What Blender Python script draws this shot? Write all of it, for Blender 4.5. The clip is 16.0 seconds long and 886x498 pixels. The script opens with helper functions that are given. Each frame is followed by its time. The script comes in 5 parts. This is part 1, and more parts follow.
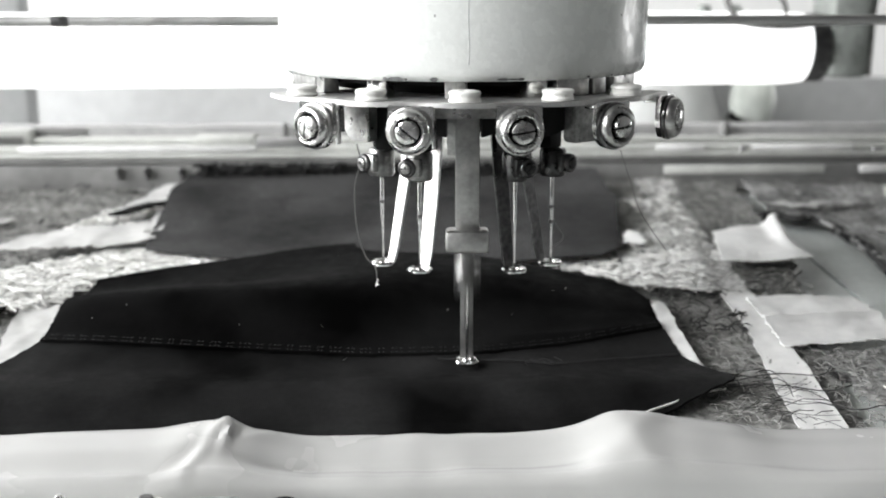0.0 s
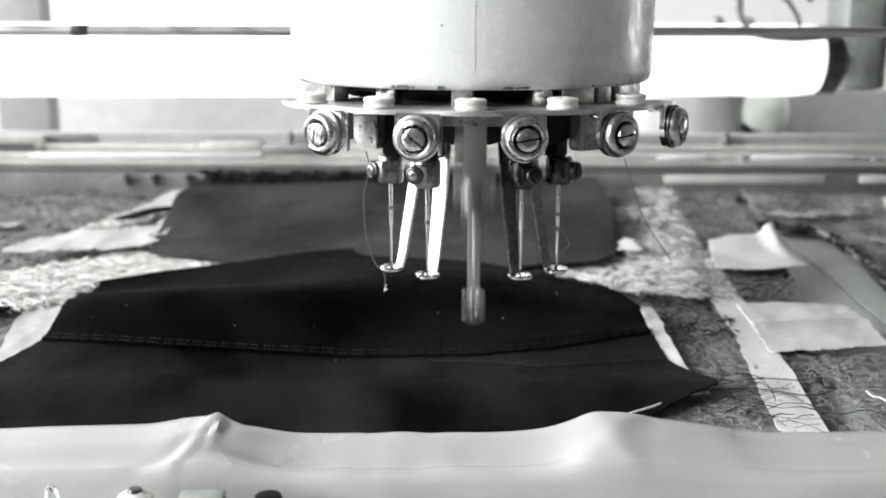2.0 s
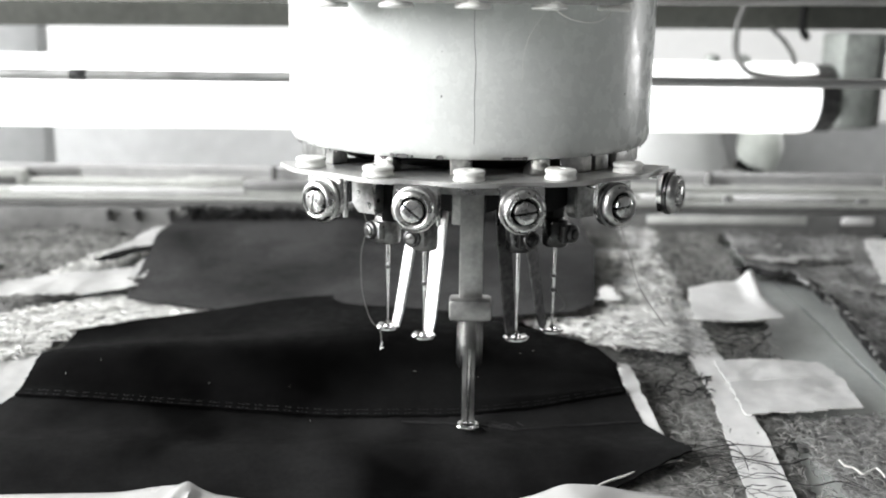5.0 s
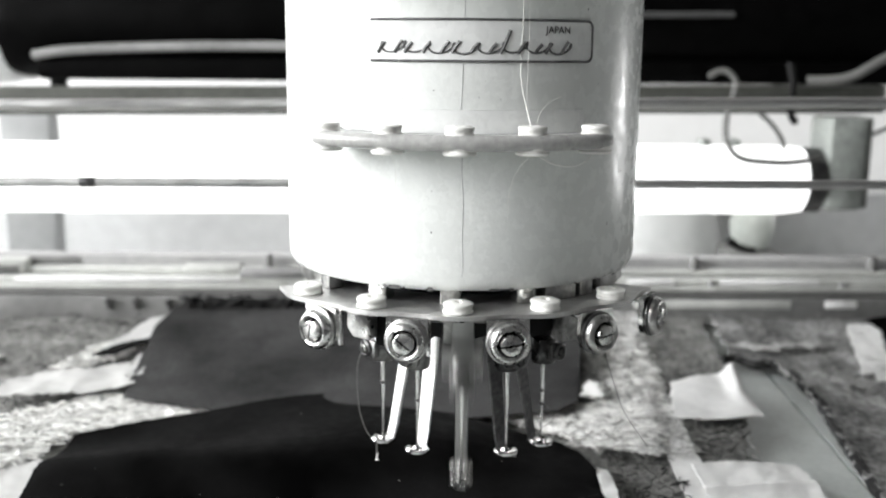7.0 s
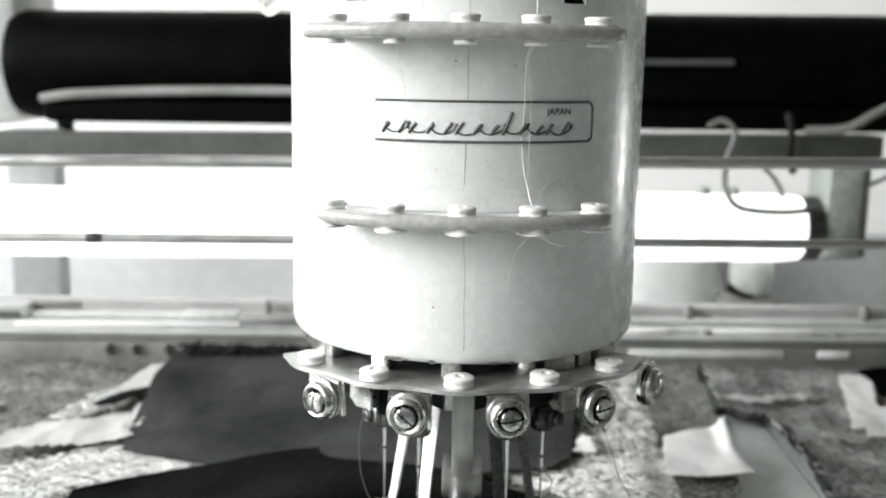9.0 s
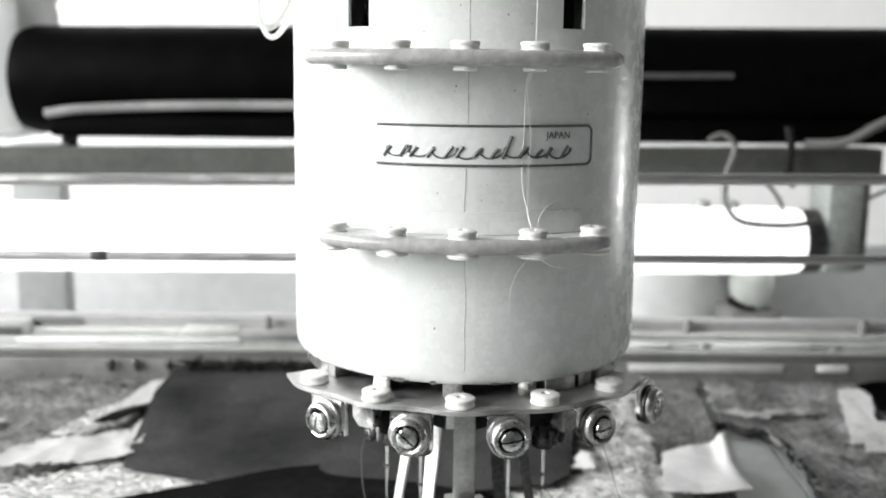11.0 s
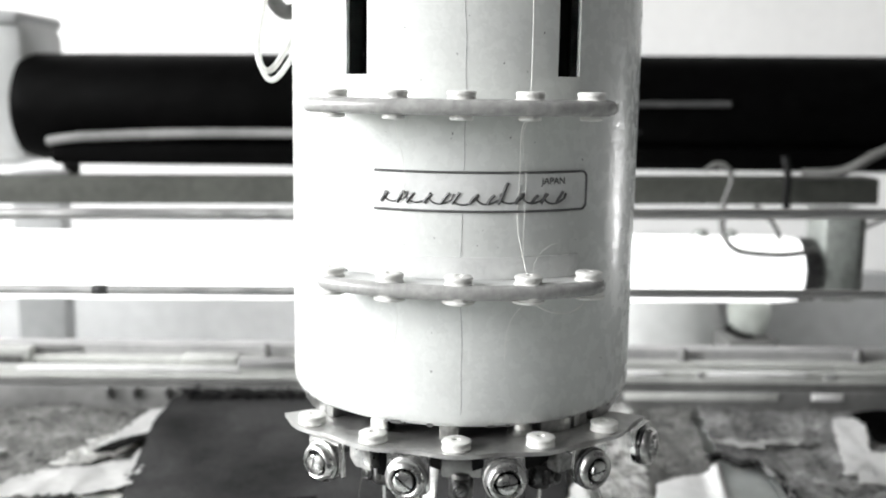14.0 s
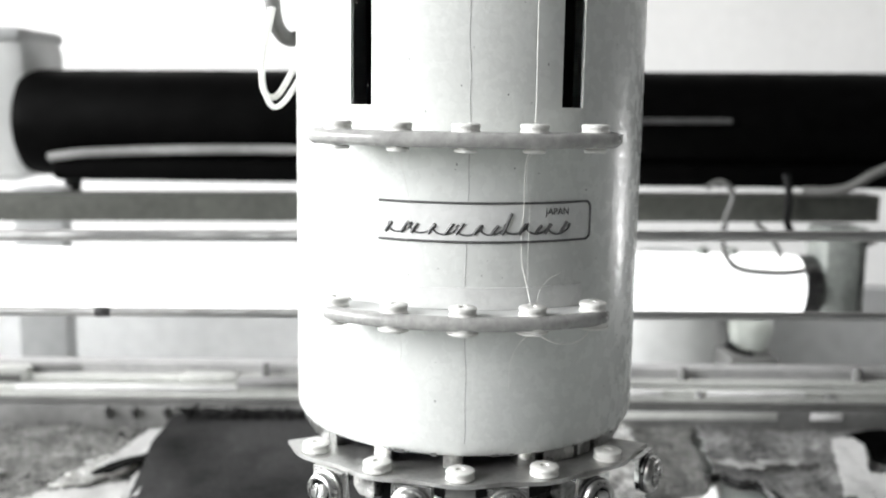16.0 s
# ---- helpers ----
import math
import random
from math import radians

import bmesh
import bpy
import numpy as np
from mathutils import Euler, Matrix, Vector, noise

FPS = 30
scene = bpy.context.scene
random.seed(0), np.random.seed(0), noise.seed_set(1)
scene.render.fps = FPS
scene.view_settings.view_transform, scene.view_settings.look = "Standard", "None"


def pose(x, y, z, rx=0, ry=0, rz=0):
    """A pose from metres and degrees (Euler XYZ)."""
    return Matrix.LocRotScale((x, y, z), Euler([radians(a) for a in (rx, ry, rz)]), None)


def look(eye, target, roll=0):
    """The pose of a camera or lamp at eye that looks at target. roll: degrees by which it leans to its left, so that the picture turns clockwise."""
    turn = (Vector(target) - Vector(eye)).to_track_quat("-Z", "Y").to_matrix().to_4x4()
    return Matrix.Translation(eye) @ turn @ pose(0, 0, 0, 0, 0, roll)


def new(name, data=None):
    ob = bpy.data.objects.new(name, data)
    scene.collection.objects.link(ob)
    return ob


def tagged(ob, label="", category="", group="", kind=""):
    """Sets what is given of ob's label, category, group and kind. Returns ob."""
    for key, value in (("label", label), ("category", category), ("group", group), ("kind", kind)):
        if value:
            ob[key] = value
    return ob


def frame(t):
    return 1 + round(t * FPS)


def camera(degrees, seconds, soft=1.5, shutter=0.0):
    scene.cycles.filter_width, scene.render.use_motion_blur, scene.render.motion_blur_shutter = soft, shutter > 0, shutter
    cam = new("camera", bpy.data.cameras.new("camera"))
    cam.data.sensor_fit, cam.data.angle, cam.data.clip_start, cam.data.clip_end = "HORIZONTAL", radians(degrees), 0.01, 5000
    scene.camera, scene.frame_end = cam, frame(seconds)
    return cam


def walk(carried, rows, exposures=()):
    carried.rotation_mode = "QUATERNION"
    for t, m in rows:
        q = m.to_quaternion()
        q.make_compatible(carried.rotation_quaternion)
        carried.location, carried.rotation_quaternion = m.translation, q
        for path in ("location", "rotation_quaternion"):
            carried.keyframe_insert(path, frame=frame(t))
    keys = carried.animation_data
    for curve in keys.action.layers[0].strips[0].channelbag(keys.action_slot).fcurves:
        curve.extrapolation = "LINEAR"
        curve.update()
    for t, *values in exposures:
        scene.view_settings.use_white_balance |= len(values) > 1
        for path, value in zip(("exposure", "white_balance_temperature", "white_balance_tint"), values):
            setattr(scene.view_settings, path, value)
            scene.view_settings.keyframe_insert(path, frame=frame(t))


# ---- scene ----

# ---- camera and its path ----
cam = camera(47.5, 16.0, soft=1.8, shutter=0.5)
cam.data.dof.use_dof, cam.data.dof.focus_distance, cam.data.dof.aperture_fstop = True, 0.24, 14.0
EXPO = 0.5
PATH = [  # seconds, eye, direction, roll
    (0, (-0.0235, -0.2830, 0.0912), (0.0619, 0.9695, -0.2370), -0.06),
    (0.5, (-0.0204, -0.2856, 0.0904), (0.0504, 0.9720, -0.2295), 0.53),
    (1, (-0.0197, -0.2855, 0.0908), (0.0470, 0.9724, -0.2283), 0.43),
    (1.5, (-0.0221, -0.2865, 0.0921), (0.0529, 0.9708, -0.2339), 0.25),
    (2, (-0.0205, -0.2876, 0.0906), (0.0428, 0.9733, -0.2254), 0.14),
    (2.5, (-0.0202, -0.2869, 0.0896), (0.0425, 0.9730, -0.2269), 0.13),
    (3, (-0.0198, -0.2873, 0.0890), (0.0417, 0.9735, -0.2247), 0.20),
    (3.2, (-0.0194, -0.2870, 0.0887), (0.0385, 0.9736, -0.2251), 0.23),
    (5.3, (-0.0218, -0.2850, 0.1079), (0.0513, 0.9731, -0.2248), 0.88),
    (5.5, (-0.0202, -0.2876, 0.1081), (0.0456, 0.9769, -0.2088), 0.07),
    (6, (-0.0190, -0.2908, 0.1187), (0.0444, 0.9776, -0.2058), 0.50),
    (6.5, (-0.0172, -0.2905, 0.1257), (0.0433, 0.9792, -0.1984), 0.72),
    (7, (-0.0181, -0.2921, 0.1320), (0.0430, 0.9804, -0.1921), 0.53),
    (7.5, (-0.0183, -0.2927, 0.1380), (0.0434, 0.9812, -0.1882), 0.83),
    (8, (-0.0183, -0.2935, 0.1448), (0.0416, 0.9829, -0.1792), 0.84),
    (8.5, (-0.0186, -0.2939, 0.1455), (0.0423, 0.9835, -0.1759), 0.99),
    (9, (-0.0186, -0.2942, 0.1470), (0.0419, 0.9836, -0.1752), 0.92),
    (11.5, (-0.0180, -0.2974, 0.1528), (0.0389, 0.9849, -0.1684), 0.74),
    (12, (-0.0174, -0.2981, 0.1541), (0.0389, 0.9852, -0.1668), 0.92),
    (12.5, (-0.0169, -0.2980, 0.1549), (0.0391, 0.9856, -0.1644), 0.78),
    (13, (-0.0164, -0.2982, 0.1562), (0.0386, 0.9858, -0.1634), 0.89),
    (13.5, (-0.0167, -0.2979, 0.1584), (0.0391, 0.9864, -0.1594), 0.78),
    (14, (-0.0173, -0.2980, 0.1600), (0.0378, 0.9868, -0.1574), 0.81),
    (14.5, (-0.0179, -0.2979, 0.1616), (0.0371, 0.9872, -0.1552), 0.74),
    (15, (-0.0185, -0.2974, 0.1641), (0.0383, 0.9873, -0.1545), 0.85),
    (15.5, (-0.0184, -0.2978, 0.1643), (0.0381, 0.9876, -0.1522), 0.85),
    (16, (-0.0187, -0.2975, 0.1663), (0.0389, 0.9876, -0.1524), 0.86),
]
walk(cam, [(t, look(e, (e[0] + d[0], e[1] + d[1], e[2] + d[2]), r)) for t, e, d, r in PATH], exposures=[(0.0, EXPO), (5.5, EXPO), (9.0, EXPO - 0.05), (16.0, EXPO - 0.06)])

# ---- light: daylight from one side, an added back wall lamp, a small low lamp opposite ----
world = bpy.data.worlds.new("daylight")
scene.world = world
world.use_nodes = True
wn = world.node_tree
sky = wn.nodes.new("ShaderNodeTexSky")
sky.sky_type, sky.sun_disc = "NISHITA", False
sky.sun_elevation, sky.sun_rotation = radians(40), radians(250)
wn.links.new(sky.outputs[0], wn.nodes["Background"].inputs[0])
wn.nodes["Background"].inputs[1].default_value = 0.12


def window_light(name, eye, target, w, h, watts):
    lamp = bpy.data.lights.new(name, "AREA")
    lamp.shape, lamp.size, lamp.size_y, lamp.energy = "RECTANGLE", w, h, watts
    ob = new(name, lamp)
    ob.matrix_world = look(eye, target)


window_light("window_daylight_west", (-1.58, -0.52, 0.75), (0.6, -0.1, 0.1), 1.3, 1.1, 54)
# small unseen source whose reflection makes the streak on the shell's edge
window_light("window_daylight_east", (1.585, 0.72, -0.04), (0.05, 0.0, 0.12), 0.24, 0.3, 3)
# lamp added to whiten the back wall
window_light("window_daylight_rear", (-1.58, 0.92, 0.75), (0.3, 1.0, 0.2), 0.7, 1.1, 26)


# ---- materials ----
def mat(name, base, rough=0.5, metal=0.0, scale=400.0, var=0.15, bump=0.0, bscale=0.0, stain=0.0, stain_scale=60.0, spread=0.0, spec=0.5, patch=(0.3, 0.7)):
    """A grey surface: grain at one scale, stains and painted sheen at a larger one, fine relief. spread: how far pieces
    differ.
    """
    m = bpy.data.materials.new(name)
    m.use_nodes = True
    nt = m.node_tree
    bsdf = nt.nodes["Principled BSDF"]
    bsdf.inputs["Roughness"].default_value, bsdf.inputs["Metallic"].default_value = rough, metal
    bsdf.inputs["Specular IOR Level"].default_value = spec
    co = nt.nodes.new("ShaderNodeTexCoord")
    base = (base, base, base) if not isinstance(base, tuple) else base

    def noise_tex(sc, det=4.0):
        n = nt.nodes.new("ShaderNodeTexNoise")
        n.inputs["Scale"].default_value, n.inputs["Detail"].default_value = sc, det
        nt.links.new(co.outputs["Object"], n.inputs["Vector"])
        return n

    def ramp(src, lo, hi, a=0.3, b=0.7):
        r = nt.nodes.new("ShaderNodeMapRange")
        r.inputs[1].default_value, r.inputs[2].default_value, r.inputs[3].default_value, r.inputs[4].default_value = a, b, lo, hi
        nt.links.new(src, r.inputs[0])
        return r.outputs[0]

    def mul(a, b):
        k = nt.nodes.new("ShaderNodeMath")
        k.operation = "MULTIPLY"
        nt.links.new(a, k.inputs[0])
        nt.links.new(b, k.inputs[1])
        return k.outputs[0]

    grain = ramp(noise_tex(scale).outputs[0], 1 - var, 1 + var)
    if stain:
        grain = mul(grain, ramp(noise_tex(stain_scale, 6).outputs[0], 1 - stain, 1 + stain * 0.4, *patch))
    if spread:
        geo = nt.nodes.new("ShaderNodeNewGeometry")
        grain = mul(grain, ramp(geo.outputs["Random Per Island"], 1 - spread, 1 + spread, 0, 1))
    mix = nt.nodes.new("ShaderNodeVectorMath")
    mix.operation = "SCALE"
    mix.inputs[0].default_value = base
    nt.links.new(grain, mix.inputs["Scale"])
    nt.links.new(mix.outputs[0], bsdf.inputs["Base Color"])
    rr = ramp(noise_tex(scale * 0.4).outputs[0], max(rough - 0.1, 0.02), min(rough + 0.12, 1))
    nt.links.new(rr, bsdf.inputs["Roughness"])
    if bump:
        b = nt.nodes.new("ShaderNodeBump")
        b.inputs["Strength"].default_value, b.inputs["Distance"].default_value = 1.0, bump
        nt.links.new(noise_tex(bscale or scale, 5).outputs[0], b.inputs["Height"])
        nt.links.new(b.outputs[0], bsdf.inputs["Normal"])
    return m


def weave_mat(name, base, pitch, bump, rough=0.9, fold_sheen=0.3, spec=0.06):
    # the large patches put the light on the cloth's folds into its colour
    m = mat(name, base, rough, scale=700, var=0.15, stain=fold_sheen, stain_scale=20, spec=spec, patch=(0.38, 0.62))
    nt = m.node_tree
    co = nt.nodes.new("ShaderNodeTexCoord")
    heights = []
    for axis in ("X", "Y"):
        w = nt.nodes.new("ShaderNodeTexWave")
        w.bands_direction = axis
        w.inputs["Scale"].default_value, w.inputs["Distortion"].default_value = 0.314 / pitch, 0.6
        nt.links.new(co.outputs["Object"], w.inputs["Vector"])
        heights.append(w.outputs["Fac"])
    k = nt.nodes.new("ShaderNodeMath")
    nt.links.new(heights[0], k.inputs[0])
    nt.links.new(heights[1], k.inputs[1])
    b = nt.nodes.new("ShaderNodeBump")
    b.inputs["Strength"].default_value, b.inputs["Distance"].default_value = 1.0, bump
    nt.links.new(k.outputs[0], b.inputs["Height"])
    nt.links.new(b.outputs[0], nt.nodes["Principled BSDF"].inputs["Normal"])
    return m


ENAMEL = mat("white_enamel", (0.76, 0.78, 0.76), 0.25, scale=700, var=0.012, bump=0.00009, bscale=560, stain=0.05, stain_scale=45)
STEEL = mat("bright_steel", (0.74, 0.74, 0.73), 0.16, 1.0, scale=900, var=0.12, stain=0.25, stain_scale=260, bump=0.00003, bscale=1500)
CLAMPSTEEL = mat("dull_clamp_steel", (0.3, 0.3, 0.295), 0.36, 1.0, scale=900, var=0.25, stain=0.5, stain_scale=260, bump=0.00006, bscale=900)
WORN = mat("worn_steel", (0.5, 0.5, 0.49), 0.34, 1.0, scale=900, var=0.2, stain=0.4, stain_scale=220, bump=0.00006, bscale=900)
ARMSTEEL = mat("lit_arm_steel", (0.86, 0.86, 0.85), 0.42, 1.0, scale=900, var=0.12, stain=0.3, stain_scale=240, bump=0.00003, bscale=1200)
SHADEDCLAMP = mat("shaded_clamp_steel", (0.06, 0.06, 0.06), 0.3, 1.0, scale=800, var=0.3, stain=0.4, stain_scale=300)
PLATESTEEL = mat("satin_plate_steel", (0.58, 0.58, 0.57), 0.5, 1.0, scale=900, var=0.08, stain=0.14, stain_scale=120, bump=0.00004, bscale=900)
SCREWSTEEL = mat("satin_screw_steel", (0.6, 0.6, 0.59), 0.27, 1.0, scale=900, var=0.18, stain=0.35, stain_scale=300, bump=0.00004, bscale=1100)
DARKSTEEL = mat("oiled_and_shaded_steel", (0.16, 0.16, 0.16), 0.35, 1.0, scale=800, var=0.3, stain=0.4, stain_scale=300)
BLACK = mat("black_parts_and_shade", 0.005, 0.6, scale=300, var=0.3, spec=0.15)
NYLON = mat("white_nylon", (0.78, 0.78, 0.75), 0.35, scale=500, var=0.04, stain=0.12, stain_scale=200)
LABELINK = mat("faded_label_ink", 0.1, 0.45, scale=600, var=0.3, stain=0.4, stain_scale=200)
GUIDEPAINT = mat("scuffed_guide_paint", (0.4, 0.4, 0.39), 0.22, scale=500, var=0.15, stain=0.25, stain_scale=90, bump=0.00008, bscale=500)
INK = mat("dark_ink", 0.05, 0.5, scale=500, var=0.25)
LABELWHITE = mat("label_white", (0.76, 0.77, 0.76), 0.3, scale=500, var=0.04, stain=0.08)
RODSTEEL = mat("smooth_rod_steel", (0.72, 0.72, 0.71), 0.4, 1.0, scale=300, var=0.04, stain=0.08, stain_scale=30)
HAIRLINE = mat("hairline_crack", 0.42, 0.7, scale=800, var=0.3)
DRUMGLINT = mat("drum_highlight", 0.07, 0.5, scale=200, var=0.2)
DIRT = mat("dirt_in_paint", 0.12, 0.7, scale=800, var=0.4)
CLOTH = weave_mat("black_cotton_twill", 0.006, 0.0005, 0.00002, rough=0.7, fold_sheen=0.95, spec=0.02)
CLOTH_MID = weave_mat("mid_black_twill", 0.0145, 0.0005, 0.00002, rough=0.7, fold_sheen=0.9, spec=0.025)
CLOTH_GREY = weave_mat("greyish_black_twill", 0.050, 0.0005, 0.00008, fold_sheen=0.6)
STITCH = mat("dark_thread", 0.028, 0.7, scale=900, var=0.3)
FELT = mat("grey_felt", (0.25, 0.25, 0.24), 0.95, scale=420, var=0.55, bump=0.0008, bscale=600, stain=0.55, stain_scale=70, spec=0.1)
FELT_DARK = mat("dark_grey_felt", (0.3, 0.3, 0.295), 0.95, scale=420, var=0.55, bump=0.0008, bscale=600, stain=0.6, stain_scale=50, spec=0.1)
FELT_PALE = mat("pale_felt", (0.42, 0.42, 0.41), 0.95, scale=420, var=0.3, bump=0.0006, bscale=500, stain=0.4, stain_scale=90, spec=0.1)
FIBRE_MID = mat("mid_grey_fibres", (0.28, 0.28, 0.27), 0.9, scale=300, var=0.2, spread=0.45, spec=0.1)
FIBRE_WHITE = mat("white_fibres", (0.66, 0.66, 0.64), 0.9, scale=300, var=0.1, spread=0.4, spec=0.1)
FIBRE_DARK = mat("dark_fibres", 0.03, 0.8, scale=300, var=0.2, spread=0.6, spec=0.1)
PAPER = mat("white_paper", (0.77, 0.77, 0.755), 0.8, scale=300, var=0.05, bump=0.0002, bscale=120, stain=0.1, stain_scale=80)
# white paper copy, dimmed in colour to offset the strong side light
DIMPAPER = mat("dimmed_paper", (0.5, 0.5, 0.49), 0.8, scale=300, var=0.06, bump=0.0002, bscale=120, stain=0.15, stain_scale=80)
TABLE = mat("grey_green_table", (0.58, 0.61, 0.59), 0.4, scale=500, var=0.06, stain=0.2, stain_scale=40)
BARCLOTH = mat("off_white_wrapping", (0.46, 0.46, 0.45), 0.24, scale=50, var=0.02, bump=0.00006, bscale=60, stain=0.03, stain_scale=45)
RAIL = mat("pale_rail", (0.62, 0.63, 0.6), 0.4, scale=200, var=0.08, stain=0.25, stain_scale=40)
RAILDARK = mat("grey_rail", (0.17, 0.17, 0.165), 0.5, scale=200, var=0.12, stain=0.3, stain_scale=40)
RAILMID = mat("mid_grey_rail", (0.3, 0.3, 0.295), 0.5, scale=200, var=0.12, stain=0.3, stain_scale=40)
RAILLOW = mat("low_grey_rail", (0.21, 0.21, 0.205), 0.5, scale=200, var=0.12, stain=0.3, stain_scale=40)
RAILBACK = mat("light_grey_rail", (0.4, 0.4, 0.395), 0.5, scale=200, var=0.1, stain=0.2, stain_scale=40)
GLINTWHITE = mat("white_rail", (0.85, 0.85, 0.84), 0.3, scale=200, var=0.05, stain=0.08, stain_scale=40)
ROLLER = mat("black_roller", 0.0016, 0.5, scale=120, var=0.3, stain=0.3, stain_scale=30, spec=0.025)
BEAM = mat("dark_olive_beam", (0.085, 0.088, 0.078), 0.5, scale=300, var=0.15, stain=0.2, stain_scale=50)
TUBE = mat("white_plate_paint", (0.85, 0.85, 0.84), 0.35, scale=200, var=0.03)
# emission is added here so that the tube stays plain white
GLOWTUBE = mat("glowing_tube", (0.85, 0.85, 0.84), 0.35, scale=200, var=0.03)
GLOWTUBE.node_tree.nodes["Principled BSDF"].inputs["Emission Color"].default_value = (1, 1, 1, 1)
GLOWTUBE.node_tree.nodes["Principled BSDF"].inputs["Emission Strength"].default_value = 1.3
PANEL = mat("pale_panel", (0.84, 0.85, 0.85), 0.6, scale=100, var=0.06, stain=0.1, stain_scale=12)
PILLAR = mat("grey_pillar", (0.46, 0.47, 0.47), 0.6, scale=100, var=0.08, stain=0.15, stain_scale=20)
HOUSING = mat("pale_housing", (0.62, 0.63, 0.62), 0.5, scale=100, var=0.05, stain=0.12, stain_scale=30)
BRACKET = mat("grey_bracket", (0.3, 0.32, 0.3), 0.5, scale=300, var=0.2, stain=0.3, stain_scale=60)
# paint for the unseen walls, dark so that little light bounces back
GREYWALL = mat("dark_unseen_wall", (0.11, 0.11, 0.11), 0.85, scale=60, var=0.05, bump=0.0005, bscale=90, stain=0.08, stain_scale=3)
BARSTEEL = mat("satin_bar_steel", (0.42, 0.42, 0.41), 0.42, 1.0, scale=700, var=0.12, stain=0.25, stain_scale=160)
WALLPAINT = mat("white_wall_paint", (0.86, 0.86, 0.85), 0.85, scale=60, var=0.03, bump=0.0005, bscale=90, stain=0.05, stain_scale=3)
FLOORMAT = mat("grey_concrete_floor", (0.4, 0.4, 0.39), 0.7, scale=60, var=0.15, stain=0.25, stain_scale=4)
FRAMEMAT = mat("white_window_frame", (0.8, 0.8, 0.79), 0.4, scale=100, var=0.04)
WHITECORD = mat("white_cord", (0.76, 0.76, 0.73), 0.6, scale=500, var=0.08)
GREYCORD = mat("grey_cord", (0.11, 0.11, 0.105), 0.5, scale=500, var=0.1)
PALEGREEN = mat("pale_plastic", (0.55, 0.58, 0.54), 0.4, scale=200, var=0.08, stain=0.2)


# ---- mesh helpers ----
def mesh_of(name, bm, material, smooth=True):
    bmesh.ops.recalc_face_normals(bm, faces=bm.faces)
    me = bpy.data.meshes.new(name)
    bm.to_mesh(me)
    bm.free()
    me.materials.append(material)
    if smooth:
        me.shade_smooth()
        me.set_sharp_from_angle(angle=radians(38))
    return me


def part(name, bm, material, parent=None, label="", at=None, smooth=True):
    ob = new(name, mesh_of(name, bm, material, smooth))
    if parent is not None:
        ob.parent = parent
    if at is not None:
        ob.matrix_basis = at
    if label:
        ob["label"] = label
    return ob


def thing(name, label, category, group="", at=None):
    ob = new(name)
    ob.empty_display_size = 0.01
    if at is not None:
        ob.matrix_basis = at
    return tagged(ob, label, category, group)


def box(bm, lo, hi, bevel=0.0, m=None):
    size = [b - a for a, b in zip(lo, hi)]
    mid = [(a + b) / 2 for a, b in zip(lo, hi)]
    made = bmesh.ops.create_cube(bm, size=1.0, matrix=(m or Matrix()) @ Matrix.LocRotScale(mid, None, size))
    if bevel:
        edges = list({e for v in made["verts"] for e in v.link_edges})
        bmesh.ops.bevel(bm, geom=edges, offset=bevel, segments=2, affect="EDGES", profile=0.5)
    return bm


def lathe(bm, profile, n=32, m=None, close=True):
    """Turns (r, z) pairs round the z axis."""
    m = m or Matrix()
    rings = []
    for r, z in profile:
        if r < 1e-7:
            rings.append([bm.verts.new(m @ Vector((0, 0, z)))])
        else:
            rings.append([bm.verts.new(m @ Vector((r * math.cos(2 * math.pi * i / n), r * math.sin(2 * math.pi * i / n), z))) for i in range(n)])
    for a, b in zip(rings, rings[1:]):
        for i in range(n):
            j = (i + 1) % n
            if len(a) == 1 and len(b) == 1:
                continue
            if len(a) == 1:
                bm.faces.new((a[0], b[i], b[j]))
            elif len(b) == 1:
                bm.faces.new((a[i], b[0], a[j]))
            else:
                bm.faces.new((a[i], b[i], b[j], a[j]))
    return bm


def sweep(bm, points, r, n=8, r_end=None):
    """A round strand along points."""
    pts = [Vector(p) for p in points]
    rings = []
    side = Vector((0, 0, 1))
    for i, p in enumerate(pts):
        d = (pts[min(i + 1, len(pts) - 1)] - pts[max(i - 1, 0)]).normalized()
        if abs(d.dot(side)) > 0.95:
            side = Vector((0, 1, 0)) if abs(d.y) < 0.9 else Vector((1, 0, 0))
        u = d.cross(side).normalized()
        w = u.cross(d)
        side = w
        rad = r if r_end is None else r + (r_end - r) * i / max(len(pts) - 1, 1)
        rings.append([bm.verts.new(p + rad * (u * math.cos(2 * math.pi * k / n) + w * math.sin(2 * math.pi * k / n))) for k in range(n)])
    for a, b in zip(rings, rings[1:]):
        for k in range(n):
            bm.faces.new((a[k], a[(k + 1) % n], b[(k + 1) % n], b[k]))
    bm.faces.new(rings[0][::-1])
    bm.faces.new(rings[-1])
    return bm


def smooth_line(points, steps=8):
    """A rounded line through points."""
    p = [Vector(q) for q in points]
    p = [2 * p[0] - p[1]] + p + [2 * p[-1] - p[-2]]
    out = []
    for i in range(1, len(p) - 2):
        for k in range(steps):
            t = k / steps
            out.append(0.5 * (2 * p[i] + (p[i + 1] - p[i - 1]) * t + (2 * p[i - 1] - 5 * p[i] + 4 * p[i + 1] - p[i + 2]) * t * t + (3 * p[i] - p[i - 1] - 3 * p[i + 1] + p[i + 2]) * t ** 3))
    out.append(p[-2])
    return out


def polar(r, deg, z):
    """A point round the head's axis; 0 degrees faces the front."""
    a = radians(deg)
    return Vector((r * math.sin(a), -r * math.cos(a), z))


